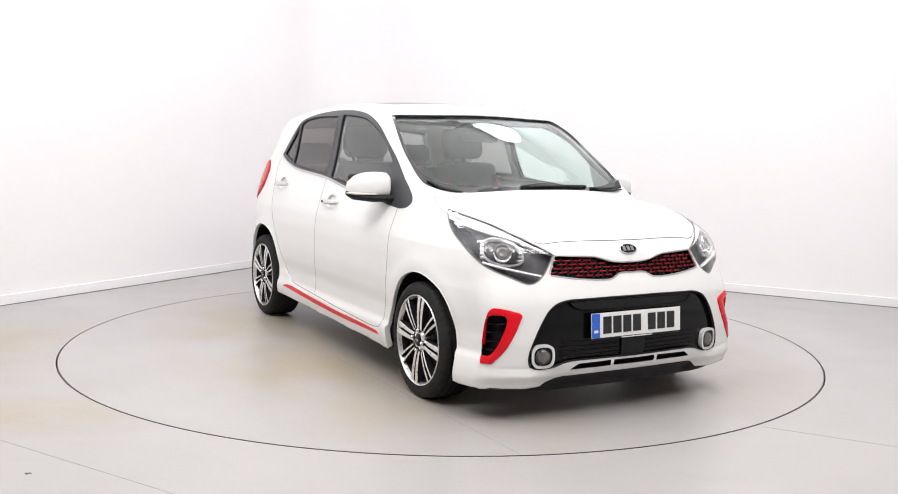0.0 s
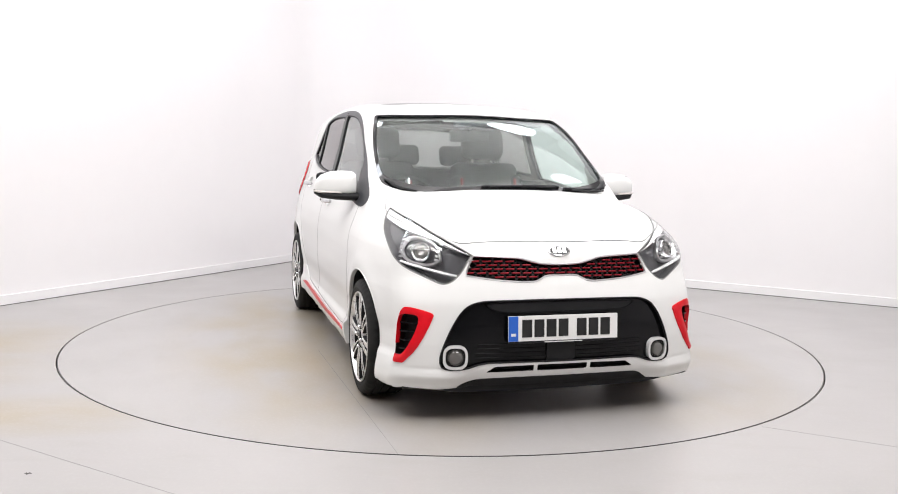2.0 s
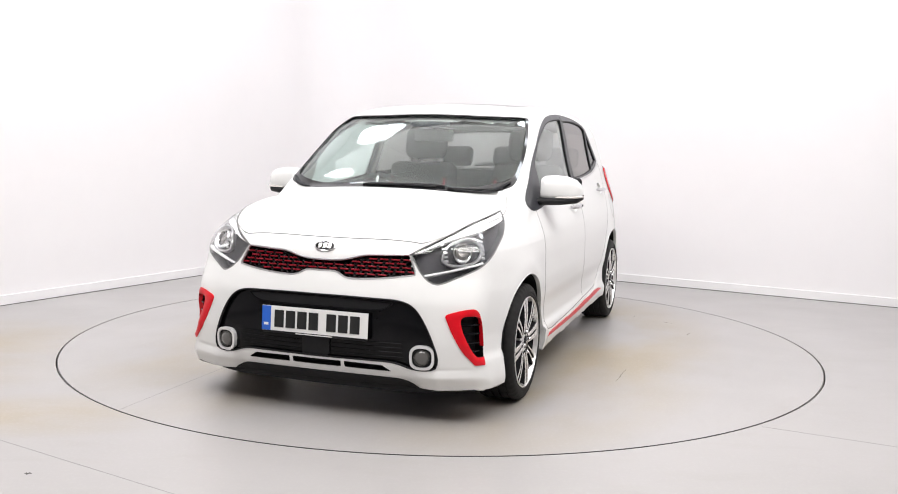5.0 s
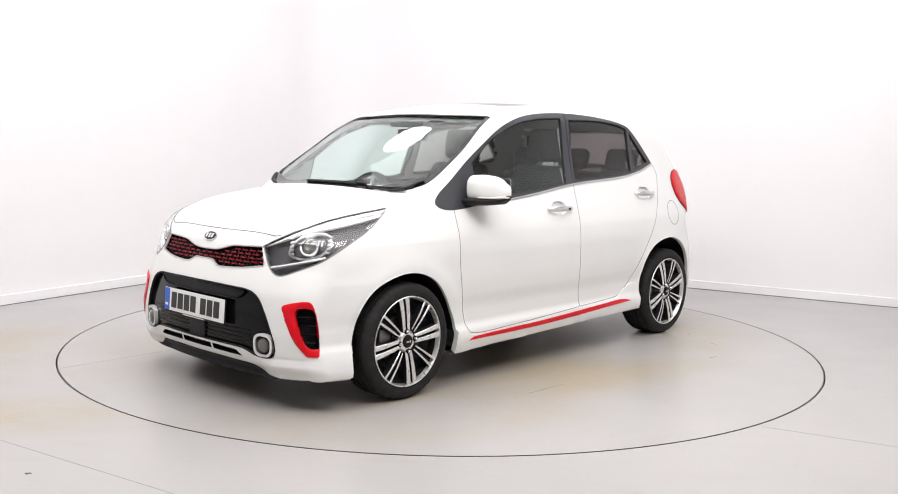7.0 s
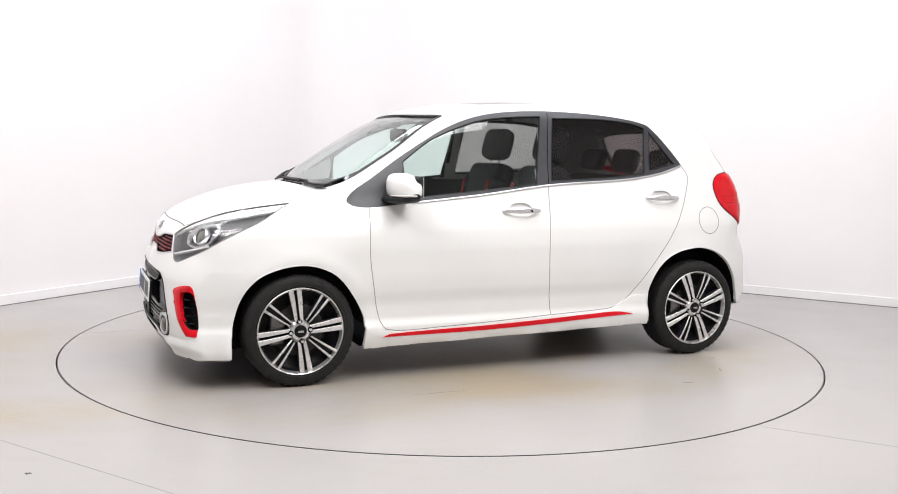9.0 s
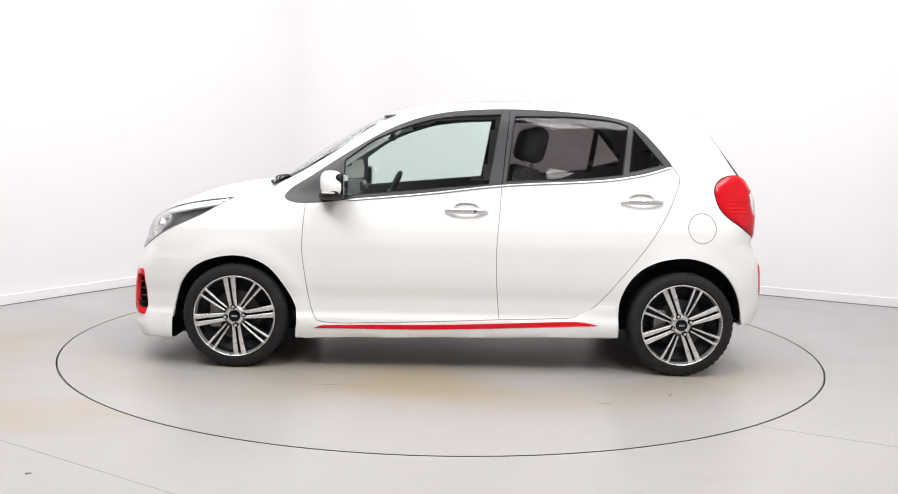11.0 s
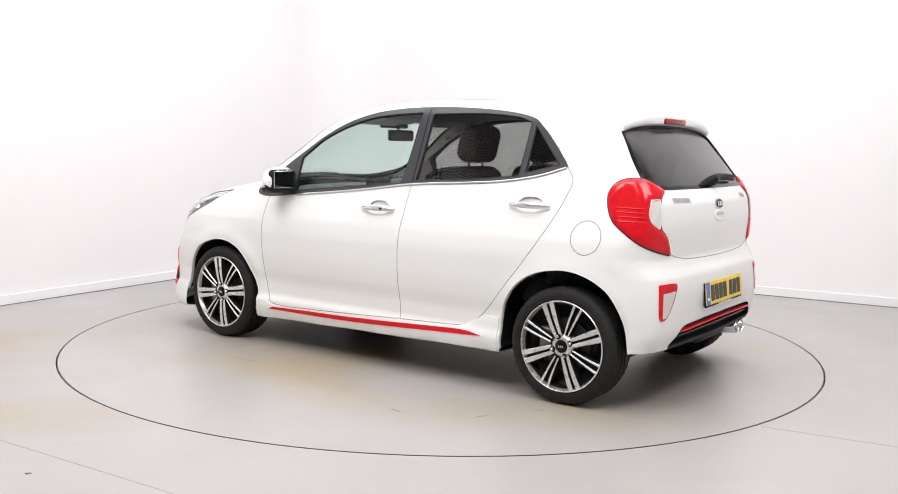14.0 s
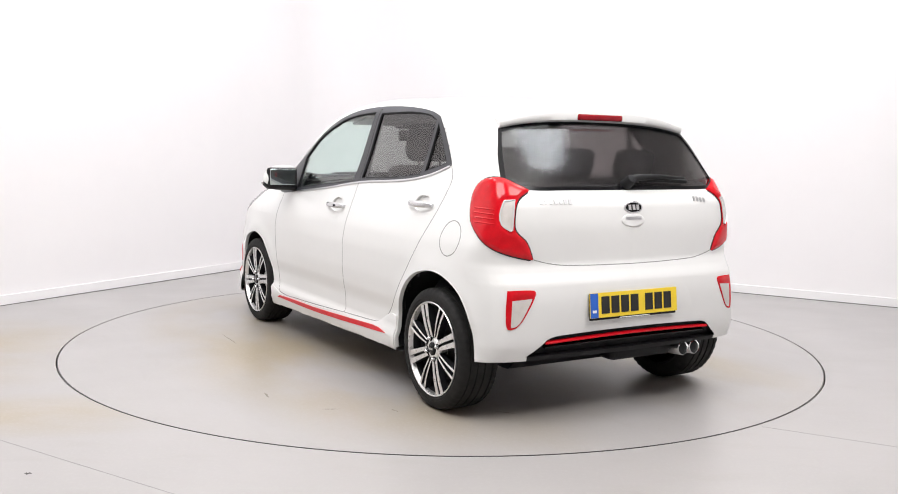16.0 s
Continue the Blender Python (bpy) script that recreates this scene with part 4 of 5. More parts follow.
box(cell_bm, -0.018, 0.018, -0.004, 0.004, -0.014, -0.006)
cell_me = bpy.data.meshes.new("grille_mesh")
cell_bm.to_mesh(cell_me)
cell_bm.free()
cell_me.materials.append(BLACK)
for r in range(7):
    for k in range(-9, 10):
        u, v = k * 0.052 + (0.026 if r % 2 else 0.0), 0.634 + r * 0.0165
        d, _ = nearest(np.array([[u, v]]), GRILLE)
        if inside(np.array([[u, v]]), GRILLE)[0] and d[0] > 0.006:
            m = frame_at(u, v, FRONT, -0.012)
            for nm, me in (("grille_bar", bar_me), ("grille_mesh", cell_me)):
                if nm == "grille_bar" and d[0] < 0.012:
                    continue
                o = new(nm, me)
                o.parent, o.matrix_basis = grille, m

intake = bowl("lower_grille", INTAKE, FRONT, BLACK_GLOSS, F_BUMPER, 0.018, 0.02, "gloss black lower grille panel")
strip("lower_grille_trim", INTAKE, FRONT, 0.006, BLACK, intake, 0.003, 0.01, closed=True)
stamp("upper_slot", UPPER_SLOT, FRONT, BLACK, intake, -0.010, 0.004, (), 0.02)
strip("upper_slot_trim", UPPER_SLOT, FRONT, 0.008, BLACK_GLOSS, intake, -0.004, 0.012, closed=True)
for v in (0.297, 0.317, 0.337, 0.357):
    w = 0.40 - (v - 0.29) * 0.1
    strip("grille_slat", np.array([(-w, v), (0, v), (w, v)]), FRONT, 0.006, BLACK_GLOSS, intake, -0.012, 0.006, step=0.05)
stamp("radar_panel", smooth_line([(-0.075, 0.28), (0.06, 0.28), (0.06, 0.362), (-0.075, 0.362)], corners=(0, 1, 2, 3)), FRONT, BLACK, intake, -0.008, 0.006, (), 0.03)
for i, sl in enumerate(SLOTS):
    bowl("bumper_slot", sl, FRONT, BLACK, F_BUMPER, 0.03, 0.02)


def rounded_square(cu, cv, a, r=0.55):
    pts = []
    for i in range(32):
        t = 2 * math.pi * i / 32
        c, s = math.cos(t), math.sin(t)
        k = (abs(c) ** 3 + abs(s) ** 3) ** (-1 / 3)
        pts.append((cu + a * k * c, cv + a * k * s))
    return np.array(pts)


for s in (1, -1):
    fu = s * 0.487
    fog = stamp("fog_lamp", rounded_square(fu, 0.303, 0.053), FRONT, BROW_MAT, F_BUMPER, 0.006, 0.02, (rounded_square(fu, 0.303, 0.042),), 0.012, "round fog lamp in a bright ring", edge=0.003)
    stamp("fog_surround", rounded_square(fu, 0.303, 0.043), FRONT, BLACK_GLOSS, fog, -0.004, 0.006, (), 0.02)
    bm = lathe(bmesh.new(), [(0.0, 0.008), (0.018, 0.006), (0.029, 0.0), (0.032, -0.004), (0.034, 0.002), (0.036, -0.006)], 28, frame_at(fu, 0.303, FRONT, 0.001))
    part("fog_lens", bm, SMOKE, fog, "", True)

# side vents with red surround
VENT_RING = stamp("bumper_vent", VENT, VENT_VIEW, RED, F_BUMPER, 0.008, 0.02, (VENT_HOLE,), 0.014, "red surround of the bumper vent", both=True, edge=0.004)
bowl("vent_recess", VENT_HOLE, VENT_VIEW, BLACK, F_BUMPER, 0.05, 0.02, both=True)
for i in range(4):
    v = 0.335 + 0.038 * i
    strip("vent_slat", np.array([(-0.790 + 0.12 * max(0, 0.45 - v) * 0.9, v), (-0.693, v - 0.004)]), VENT_VIEW, 0.010, BLACK_GLOSS, F_BUMPER, -0.010, 0.012, both=True, step=0.03)

# black lip below the front bumper
LIP = smooth_line(mirrored([(0, 0.206), (0.36, 0.202), (0.415, 0.188), (0.46, 0.158), (0, 0.158)]), corners=(3, 4))
lip_plate = stamp("front_lip", LIP, FRONT, BLACK, F_BUMPER, 0.004, 0.02, (), 0.015, "black lower lip", edge=0.001)
p0 = project(smooth_line([(-0.62, 0.174), (-0.5, 0.172), (-0.3, 0.172), (0, 0.172), (0.3, 0.172), (0.5, 0.172), (0.62, 0.174)], False, n=8), FRONT)
lip_rows = []
ends = np.clip((np.abs(p0[:, 1]) - 0.40) / 0.22, 0, 1) ** 1.5
for z, dx in ((0.176, -0.012), (0.150, -0.006), (0.132, -0.012), (0.126, -0.03), (0.126, -0.25)):
    q = p0.copy()
    q[:, 0] += dx - 0.03 * ends
    q[:, 2] = z + (0.168 - z) * 0.75 * ends
    lip_rows.append(q)
k = len(p0)
finish("lip_edge", np.vstack(lip_rows), [(r * k + i, r * k + i + 1, (r + 1) * k + i + 1, (r + 1) * k + i) for r in range(4) for i in range(k - 1)], BLACK, F_BUMPER)

# ---- rear ----
TAIL_BODY = stamp("tail_lamp", TAIL_LAMP, TAIL_VIEW, RED_LENS, CAR, 0.012, 0.03, (TAIL_CLEAR,), 0.014, "red tail lamp with a clear window", both=True, edge=0.007)
CLEAR_LENS = grain(material("pale_clear_lens", (0.62, 0.58, 0.55), 0.15, 0, 1.0), 0.08, 30)
for ob, par in zip(stamp("clear_lens", grown(TAIL_CLEAR, 0.001), TAIL_VIEW, CLEAR_LENS, CAR, 0.007, 0.02, (), 0.02, both=True), TAIL_BODY):
    ob.parent = par
for ob, par in zip(strip("clear_lens_rim", TAIL_CLEAR, TAIL_VIEW, 0.005, BROW_MAT, CAR, 0.013, 0.006, closed=True, both=True), TAIL_BODY):
    ob.parent = par
for v0, w in ((0.945, 0.1), (0.925, 0.1), (0.905, 0.1), (0.885, 0.1)):
    for ob, par in zip(strip("lens_rib", np.array([(0.375, v0), (0.47, v0 - 0.002)]), TAIL_VIEW, 0.006, RED_LENS, CAR, 0.0145, 0.004, both=True), TAIL_BODY):
        ob.parent = par
strip("tail_lamp_gap", TAIL_LAMP, TAIL_VIEW, 0.012, BLACK, CAR, 0.002, 0.004, closed=True, both=True)
for ob in stamp("rear_reflector", R_VENT, RVENT_VIEW, RED_LENS, R_BUMPER, 0.006, 0.02, (R_VENT_CLEAR,), 0.014, "red reflector round a clear lamp", both=True, edge=0.003):
    pass
stamp("reversing_lamp", grown(R_VENT_CLEAR, 0.001), RVENT_VIEW, CLEAR_LENS, R_BUMPER, 0.004, 0.015, (), 0.02, both=True)
diff = bowl("diffuser", DIFFUSER, REAR, BLACK, R_BUMPER, 0.03, 0.025, "black diffuser panel")
strip("diffuser_stripe", smooth_line([(-0.488, 0.370), (-0.3, 0.377), (0, 0.383), (0.3, 0.377), (0.488, 0.370)], False), REAR, 0.011, RED, diff, 0.004, 0.02, label="red stripe")
strip("diffuser_rib", smooth_line([(-0.48, 0.345), (0, 0.352), (0.48, 0.345)], False), REAR, 0.012, BLACK_GLOSS, diff, -0.008, 0.02)


# ---- wheels ----
def wheel_meshes():
    """One wheel, axle along y, its face towards +y, hub at the origin."""
    out = {}
    to_y = Matrix.Rotation(radians(-90), 4, "X")   # z of a turned shape becomes y
    prof = [(0.205, -0.185), (0.220, -0.196), (0.254, -0.196), (0.273, -0.184), (0.279, -0.172)]
    for y0 in (-0.150, -0.110, -0.072, -0.034):
        prof += [(0.2815, y0 - 0.011), (0.281, y0 - 0.004), (0.274, y0 - 0.003), (0.274, y0 + 0.003), (0.281, y0 + 0.004)]
    prof += [(0.2815, -0.018), (0.278, -0.008), (0.270, 0.002), (0.254, 0.008), (0.240, 0.009), (0.239, 0.007), (0.229, 0.008), (0.219, 0.002), (0.211, -0.006)]
    bm = lathe(bmesh.new(), prof, 144, to_y)
    for v in bm.verts:   # cuts across the shoulder blocks
        r, k = math.hypot(v.co.x, v.co.z), round(math.atan2(v.co.z, v.co.x) / (2 * math.pi) * 144)
        if k % 3 == 0 and 0.268 < r and (v.co.y > -0.030 or v.co.y < -0.155):
            v.co.x, v.co.z = v.co.x * 0.985, v.co.z * 0.985
    out["tyre"] = (bm, RUBBER)
    bm = lathe(bmesh.new(), [(0.204, -0.020), (0.2095, -0.008), (0.2145, -0.002), (0.218, 0.002), (0.2195, 0.006), (0.217, 0.009), (0.2135, 0.007), (0.211, 0.0), (0.205, -0.014)], 96, to_y)
    out["rim"] = (bm, ALLOY)
    bm = lathe(bmesh.new(), [(0.205, -0.18), (0.200, -0.15), (0.190, -0.10), (0.196, -0.03), (0.203, -0.012)], 96, to_y)
    out["rim_barrel"] = (bm, ALLOY_DARK)
    # added dark dish: its colour stands for the shade behind the spokes
    bm = lathe(bmesh.new(), [(0.199, -0.045), (0.150, -0.075), (0.06, -0.06), (0.0, -0.06)], 64, to_y)
    out["barrel_shade"] = (bm, ALLOY_DARK)
    bm = lathe(bmesh.new(), [(0.0, 0.006), (0.026, 0.005), (0.030, 0.002), (0.031, -0.004)], 40, to_y)
    out["centre_cap"] = (bm, BLACK_GLOSS)
    bm = lathe(bmesh.new(), [(0.031, -0.003), (0.033, -0.001), (0.046, -0.003), (0.056, -0.014), (0.060, -0.05)], 64, to_y)
    out["hub"] = (bm, ALLOY)
    bm = lathe(bmesh.new(), [(0.0, -0.052), (0.128, -0.052), (0.130, -0.056), (0.130, -0.07), (0.0, -0.07)], 64, to_y)
    out["brake_disc"] = (bm, BRAKE)
    bm = bmesh.new()
    box(bm, 0.07, 0.145, -0.085, -0.040, -0.075, 0.075, 0.012)
    out["brake_caliper"] = (bm, STEEL)
    return out


def spoke_bar(r0, r1, o0, o1, w0, w1):
    """One bright bar of a twin spoke, along +z, set off sideways."""
    bm = bmesh.new()
    rows = []
    for k in range(7):
        t = k / 6
        r, o, w = r0 + (r1 - r0) * t, o0 + (o1 - o0) * t, (w0 + (w1 - w0) * t) / 2
        y = -0.001 + 0.012 * math.sin(math.pi * t) * 0.4 + 0.004 * t
        rows.append([bm.verts.new(q) for q in ((o - w, y - 0.034, r), (o - w, y - 0.002, r), (o - w + 0.002, y, r), (o + w - 0.002, y, r), (o + w, y - 0.002, r), (o + w, y - 0.034, r))])
    for a, b in zip(rows, rows[1:]):
        for i in range(6):
            bm.faces.new((a[i], a[(i + 1) % 6], b[(i + 1) % 6], b[i]))
    for q in (rows[0], rows[-1]):
        bm.faces.new(q)
    return bm


def build_wheel(x, side, spin):
    pieces = WHEEL_PIECES
    base = pieces["rim"]
    m = pose(x, side * 0.785, HUB_Z) @ (Matrix() if side > 0 else Matrix.Rotation(math.pi, 4, "Z"))
    w = new("wheel", base)
    w.parent, w.matrix_basis = CAR, m
    w["label"] = "machined alloy wheel with dark twin-spoke gaps"
    for nm, me in pieces.items():
        if nm == "rim":
            continue
        o = new(nm, me)
        o.parent = w
    for k in range(8):
        wide = k % 2 == 0
        turn = Matrix.Rotation(radians(spin + 45 * k), 4, "Y")
        for s in (-1, 1):
            o = new("spoke", SPOKES[(wide, s)])
            o.parent, o.matrix_basis = w, turn
        o = new("spoke_web", WEBS[wide])
        o.parent, o.matrix_basis = w, turn
    for k in range(4):
        o = new("bolt_seat", BOLT_SEAT)
        o.parent, o.matrix_basis = w, Matrix.Rotation(radians(spin + 90 * k), 4, "Y") @ Matrix.Translation((0, 0.0, 0.050))
        o = new("wheel_bolt", BOLT)
        o.parent, o.matrix_basis = w, Matrix.Rotation(radians(spin + 90 * k), 4, "Y") @ Matrix.Translation((0, 0.006, 0.050))
    for k, dx in enumerate((-0.010, 0.0, 0.010)):
        o = new("cap_mark", CAP_MARK)
        o.parent, o.matrix_basis = w, Matrix.Translation((dx, 0.0062, 0))
    return w


def as_mesh(name, bm, mat, smooth=True):
    bmesh.ops.recalc_face_normals(bm, faces=bm.faces)
    me = bpy.data.meshes.new(name)
    bm.to_mesh(me)
    bm.free()
    me.materials.append(mat)
    if smooth:
        me.shade_smooth()
        me.set_sharp_from_angle(angle=radians(35))
    return me


WHEEL_PIECES = {nm: as_mesh(nm, bm, mat) for nm, (bm, mat) in wheel_meshes().items()}
def spoke_mesh(*sizes):
    """Dark flanks, bright machined face."""
    me = as_mesh("spoke", spoke_bar(*sizes), ALLOY_DARK)
    me.materials.append(ALLOY)
    for f in me.polygons:
        f.material_index = 1 if f.normal.y > 0.5 else 0
    return me


SPOKES = {(True, s): spoke_mesh(0.050, 0.212, s * 0.0135, s * 0.0205, 0.016, 0.0265) for s in (-1, 1)}
SPOKES.update({(False, s): spoke_mesh(0.060, 0.212, s * 0.0095, s * 0.0195, 0.0075, 0.0135) for s in (-1, 1)})
WEBS = {}
for wide in (True, False):
    bm = bmesh.new()
    box(bm, -0.010, 0.010, -0.040, -0.014, 0.05, 0.205, 0.002)
    WEBS[wide] = as_mesh("spoke_web", bm, ALLOY_DARK)
BOLT = as_mesh("wheel_bolt", lathe(bmesh.new(), [(0.0, 0.008), (0.006, 0.008), (0.008, 0.005), (0.009, 0.0), (0.009, -0.02)], 16, Matrix.Rotation(radians(-90), 4, "X")), CHROME)
BOLT_SEAT = as_mesh("bolt_seat", lathe(bmesh.new(), [(0.0, 0.001), (0.013, 0.001), (0.0145, -0.001), (0.0145, -0.02)], 20, Matrix.Rotation(radians(-90), 4, "X")), BLACK_GLOSS)
bm = bmesh.new()
box(bm, -0.003, 0.003, -0.0005, 0.0008, -0.005, 0.005)
CAP_MARK = as_mesh("cap_mark", bm, CHROME, False)
for ax, spin in ((AXLE_F, 8), (AXLE_R, 22)):
    for side in (1, -1):
        build_wheel(ax, side, spin * side)


# ---- door mirrors and handles ----
def blob(rings, n=24, power=2.6):
    """A rounded shell through rings of (centre, half-width, half-height), across x and z, along y."""
    bm = bmesh.new()
    rows = []
    for (cx, cy, cz), a, b in rings:
        row = []
        for i in range(n):
            t = 2 * math.pi * i / n
            c, s = math.cos(t), math.sin(t)
            k = (abs(c) ** power + abs(s) ** power) ** (-1 / power)
            row.append(bm.verts.new((cx + a * k * c, cy, cz + b * k * s)))
        rows.append(row)
    for p, q in zip(rows, rows[1:]):
        for i in range(n):
            bm.faces.new((p[i], p[(i + 1) % n], q[(i + 1) % n], q[i]))
    bm.faces.new(rows[0])
    bm.faces.new(rows[-1])
    return bm


def door_mirror():
    """The left one."""
    cap = part("door_mirror", blob([((0.690, 0.715, 0.995), 0.020, 0.030), ((0.692, 0.720, 1.000), 0.042, 0.054), ((0.690, 0.735, 1.003), 0.055, 0.064), ((0.684, 0.78, 1.005), 0.060, 0.066), ((0.674, 0.83, 1.003), 0.057, 0.062), ((0.662, 0.868, 0.995), 0.048, 0.052), ((0.652, 0.888, 0.985), 0.034, 0.036), ((0.648, 0.896, 0.980), 0.016, 0.018)], 32, 3.0), PAINT, F_DOORS[1], "white mirror cap on a black base", True)
    base = part("mirror_base", blob([((0.716, 0.655, 0.925), 0.035, 0.016), ((0.712, 0.69, 0.930), 0.042, 0.017), ((0.698, 0.72, 0.934), 0.064, 0.022), ((0.680, 0.80, 0.936), 0.066, 0.021), ((0.664, 0.87, 0.943), 0.050, 0.018), ((0.650, 0.897, 0.958), 0.020, 0.012)], 24, 2.6), BLACK, cap, "", True)
    lamp = part("mirror_indicator", blob([((0.728, 0.79, 0.956), 0.016, 0.004), ((0.714, 0.84, 0.957), 0.016, 0.006), ((0.692, 0.880, 0.959), 0.020, 0.007), ((0.665, 0.900, 0.961), 0.018, 0.005)], 16, 2.4), CLEAR_LENS, cap, "clear indicator strip", True)
    bm = bmesh.new()
    box(bm, 0.610, 0.650, 0.722, 0.886, 0.942, 1.058, 0.019)
    bezel = part("mirror_bezel", bm, BLACK, cap, "black frame round the mirror glass", True)
    bm = bmesh.new()
    box(bm, 0.602, 0.610, 0.734, 0.876, 0.952, 1.050, 0.003)
    back = part("mirror_glass", bm, material("mirror_glass", (0.62, 0.68, 0.68), 0.02, 1.0), cap)
    for ob in (cap, base, lamp, bezel, back):   # reach out from the door
        ob.data.transform(Matrix.Translation((0, 0.715, 0)) @ Matrix.Diagonal((1, 1.19, 1, 1)) @ Matrix.Translation((0, -0.715, 0)))
    return cap, (base, lamp, bezel, back)


MIRROR, MIRROR_SUB = door_mirror()
other = mirror_part(MIRROR, F_DOORS[-1])
for s in MIRROR_SUB:
    mirror_part(s, other)

HANDLE = grain(material("bright_silver_handle", (0.70, 0.70, 0.71), 0.2, 0.8), 0.03, 20)
for (u0, u1, z0), doors, lock in zip(HANDLES, (F_DOORS, R_DOORS), (True, False)):
    for ob, d in zip(bowl("handle_recess", handle_cup(u0, u1, z0), S, PAINT, CAR, 0.016, 0.010, both=True, lip=0.0), (1, -1)):
        ob.parent = doors[d]
    for side in (1, -1):
        p = project(np.array([(u0 + (u1 - u0) * k / 10, z0 + 0.003 * math.sin(math.pi * k / 10)) for k in range(11)]), S)
        bm = bmesh.new()
        rows = []
        for k, q in enumerate(p):
            t = k / 10
            lift = 0.006 + 0.030 * math.sin(math.pi * min(max((t - 0.02) / 0.96, 0), 1)) ** 0.6
            h, w = 0.0155 * (0.55 + 0.45 * math.sin(math.pi * t) ** 0.5), 0.008
            rows.append([bm.verts.new((q[0], side * (q[1] + lift + w * math.cos(a)), q[2] + h * math.sin(a))) for a in [2 * math.pi * i / 14 for i in range(14)]])
        for a, b in zip(rows, rows[1:]):
            for i in range(14):
                bm.faces.new((a[i], a[(i + 1) % 14], b[(i + 1) % 14], b[i]))
        bm.faces.new(rows[0])
        bm.faces.new(rows[-1])
        hd = part("door_handle", bm, HANDLE, doors[side], "bright silver handle", True)
        if lock:
            q = p[7]
            bm = lathe(bmesh.new(), [(0.0, 0.0455), (0.006, 0.045), (0.007, 0.036)], 16, Matrix.Translation((q[0], side * q[1], q[2])) @ Matrix.Rotation(radians(-90 * side), 4, "X"))
            part("lock", bm, BLACK, hd)

# ---- badges and plates ----
def plaque(u, v, view, a, b, mat, parent, lift=0.004, name="badge", label="", n=32):
    m = frame_at(u, v, view, 0.0)
    bm = bmesh.new()
    rows = [[bm.verts.new(m @ Vector((k * a * math.cos(2 * math.pi * i / n), k * b * math.sin(2 * math.pi * i / n), z))) for i in range(n)] for k, z in ((1.0, -0.012), (1.0, lift * 0.5), (0.92, lift))]
    for p, q in zip(rows, rows[1:]):
        for i in range(n):
            bm.faces.new((p[i], p[(i + 1) % n], q[(i + 1) % n], q[i]))
    bm.faces.new(rows[-1])
    return part(name, bm, mat, parent, label, True), m


def mark(m, x0, x1, y0, y1, z, mat, parent, name="badge_mark"):
    bm = bmesh.new()
    box(bm, x0, x1, y0, y1, z - 0.001, z + 0.0012, 0, m)
    return part(name, bm, mat, parent)


for u, v, view, par in ((0.0, 0.757, FRONT, CAR), (-0.002, 0.952, REAR, TAILGATE_OB)):
    rim, m = plaque(u, v, view, 0.054, 0.028, CHROME, par, 0.004, "badge", "oval chrome and black badge")
    bm = bmesh.new()
    rows = [[bm.verts.new(m @ Vector((0.046 * math.cos(2 * math.pi * i / 32), 0.0215 * math.sin(2 * math.pi * i / 32), z))) for i in range(32)] for z in (0.003, 0.0052)]
    for i in range(32):
        bm.faces.new((rows[0][i], rows[0][(i + 1) % 32], rows[1][(i + 1) % 32], rows[1][i]))
    bm.faces.new(rows[1])
    part("badge_face", bm, BLACK_GLOSS, rim)
    for x in (-0.024, 0.0, 0.022):
        mark(m, x - 0.008, x + 0.008, -0.012, 0.012, 0.0062, CHROME, rim)

PLATE_W = grain(material("white_reflective_plate", (0.80, 0.80, 0.78), 0.35), 0.03, 20)
PLATE_Y = grain(material("yellow_reflective_plate", (0.86, 0.62, 0.03), 0.35), 0.04, 20)
PLATE_B = material("blue_plate_band", (0.02, 0.12, 0.55), 0.35)
INK = material("black_plate_ink", (0.01, 0.01, 0.01), 0.4)


def number_plate(x, y, z, facing, tilt, ground, parent, label):
    m = pose(x, y, z, 90 + tilt, 0, 90 if facing > 0 else -90)
    bm = bmesh.new()
    box(bm, -0.256, 0.256, -0.066, 0.054, -0.014, -0.001, 0.004, m)
    holder = part("plate_holder", bm, BLACK, parent)
    bm = bmesh.new()
    box(bm, -0.26, 0.26, -0.0555, 0.0555, -0.002, 0.003, 0.0015, m)
    pl = part("number_plate", bm, ground, holder, label)
    mark(m, -0.259, -0.215, -0.0545, 0.0545, 0.0035, PLATE_B, holder, "plate_band")
    mark(m, -0.248, -0.226, -0.032, -0.020, 0.0050, PLATE_W, holder, "plate_mark")
    at = -0.196
    for i in range(7):
        mark(m, at, at + 0.046, -0.0385, 0.0385, 0.0036, INK, holder, "plate_bar")
        at += 0.057 + (0.030 if i == 3 else 0)
    mark(m, -0.09, 0.09, -0.0635, -0.0595, 0.0, PLATE_W, holder, "holder_mark")
    return holder


number_plate(1.868, -0.006, 0.430, 1, -4, PLATE_W, F_BUMPER, "white number plate with dark bars and a blue band")
number_plate(-1.706, 0.022, 0.525, -1, -6, PLATE_Y, R_BUMPER, "yellow number plate with dark bars and a blue band")

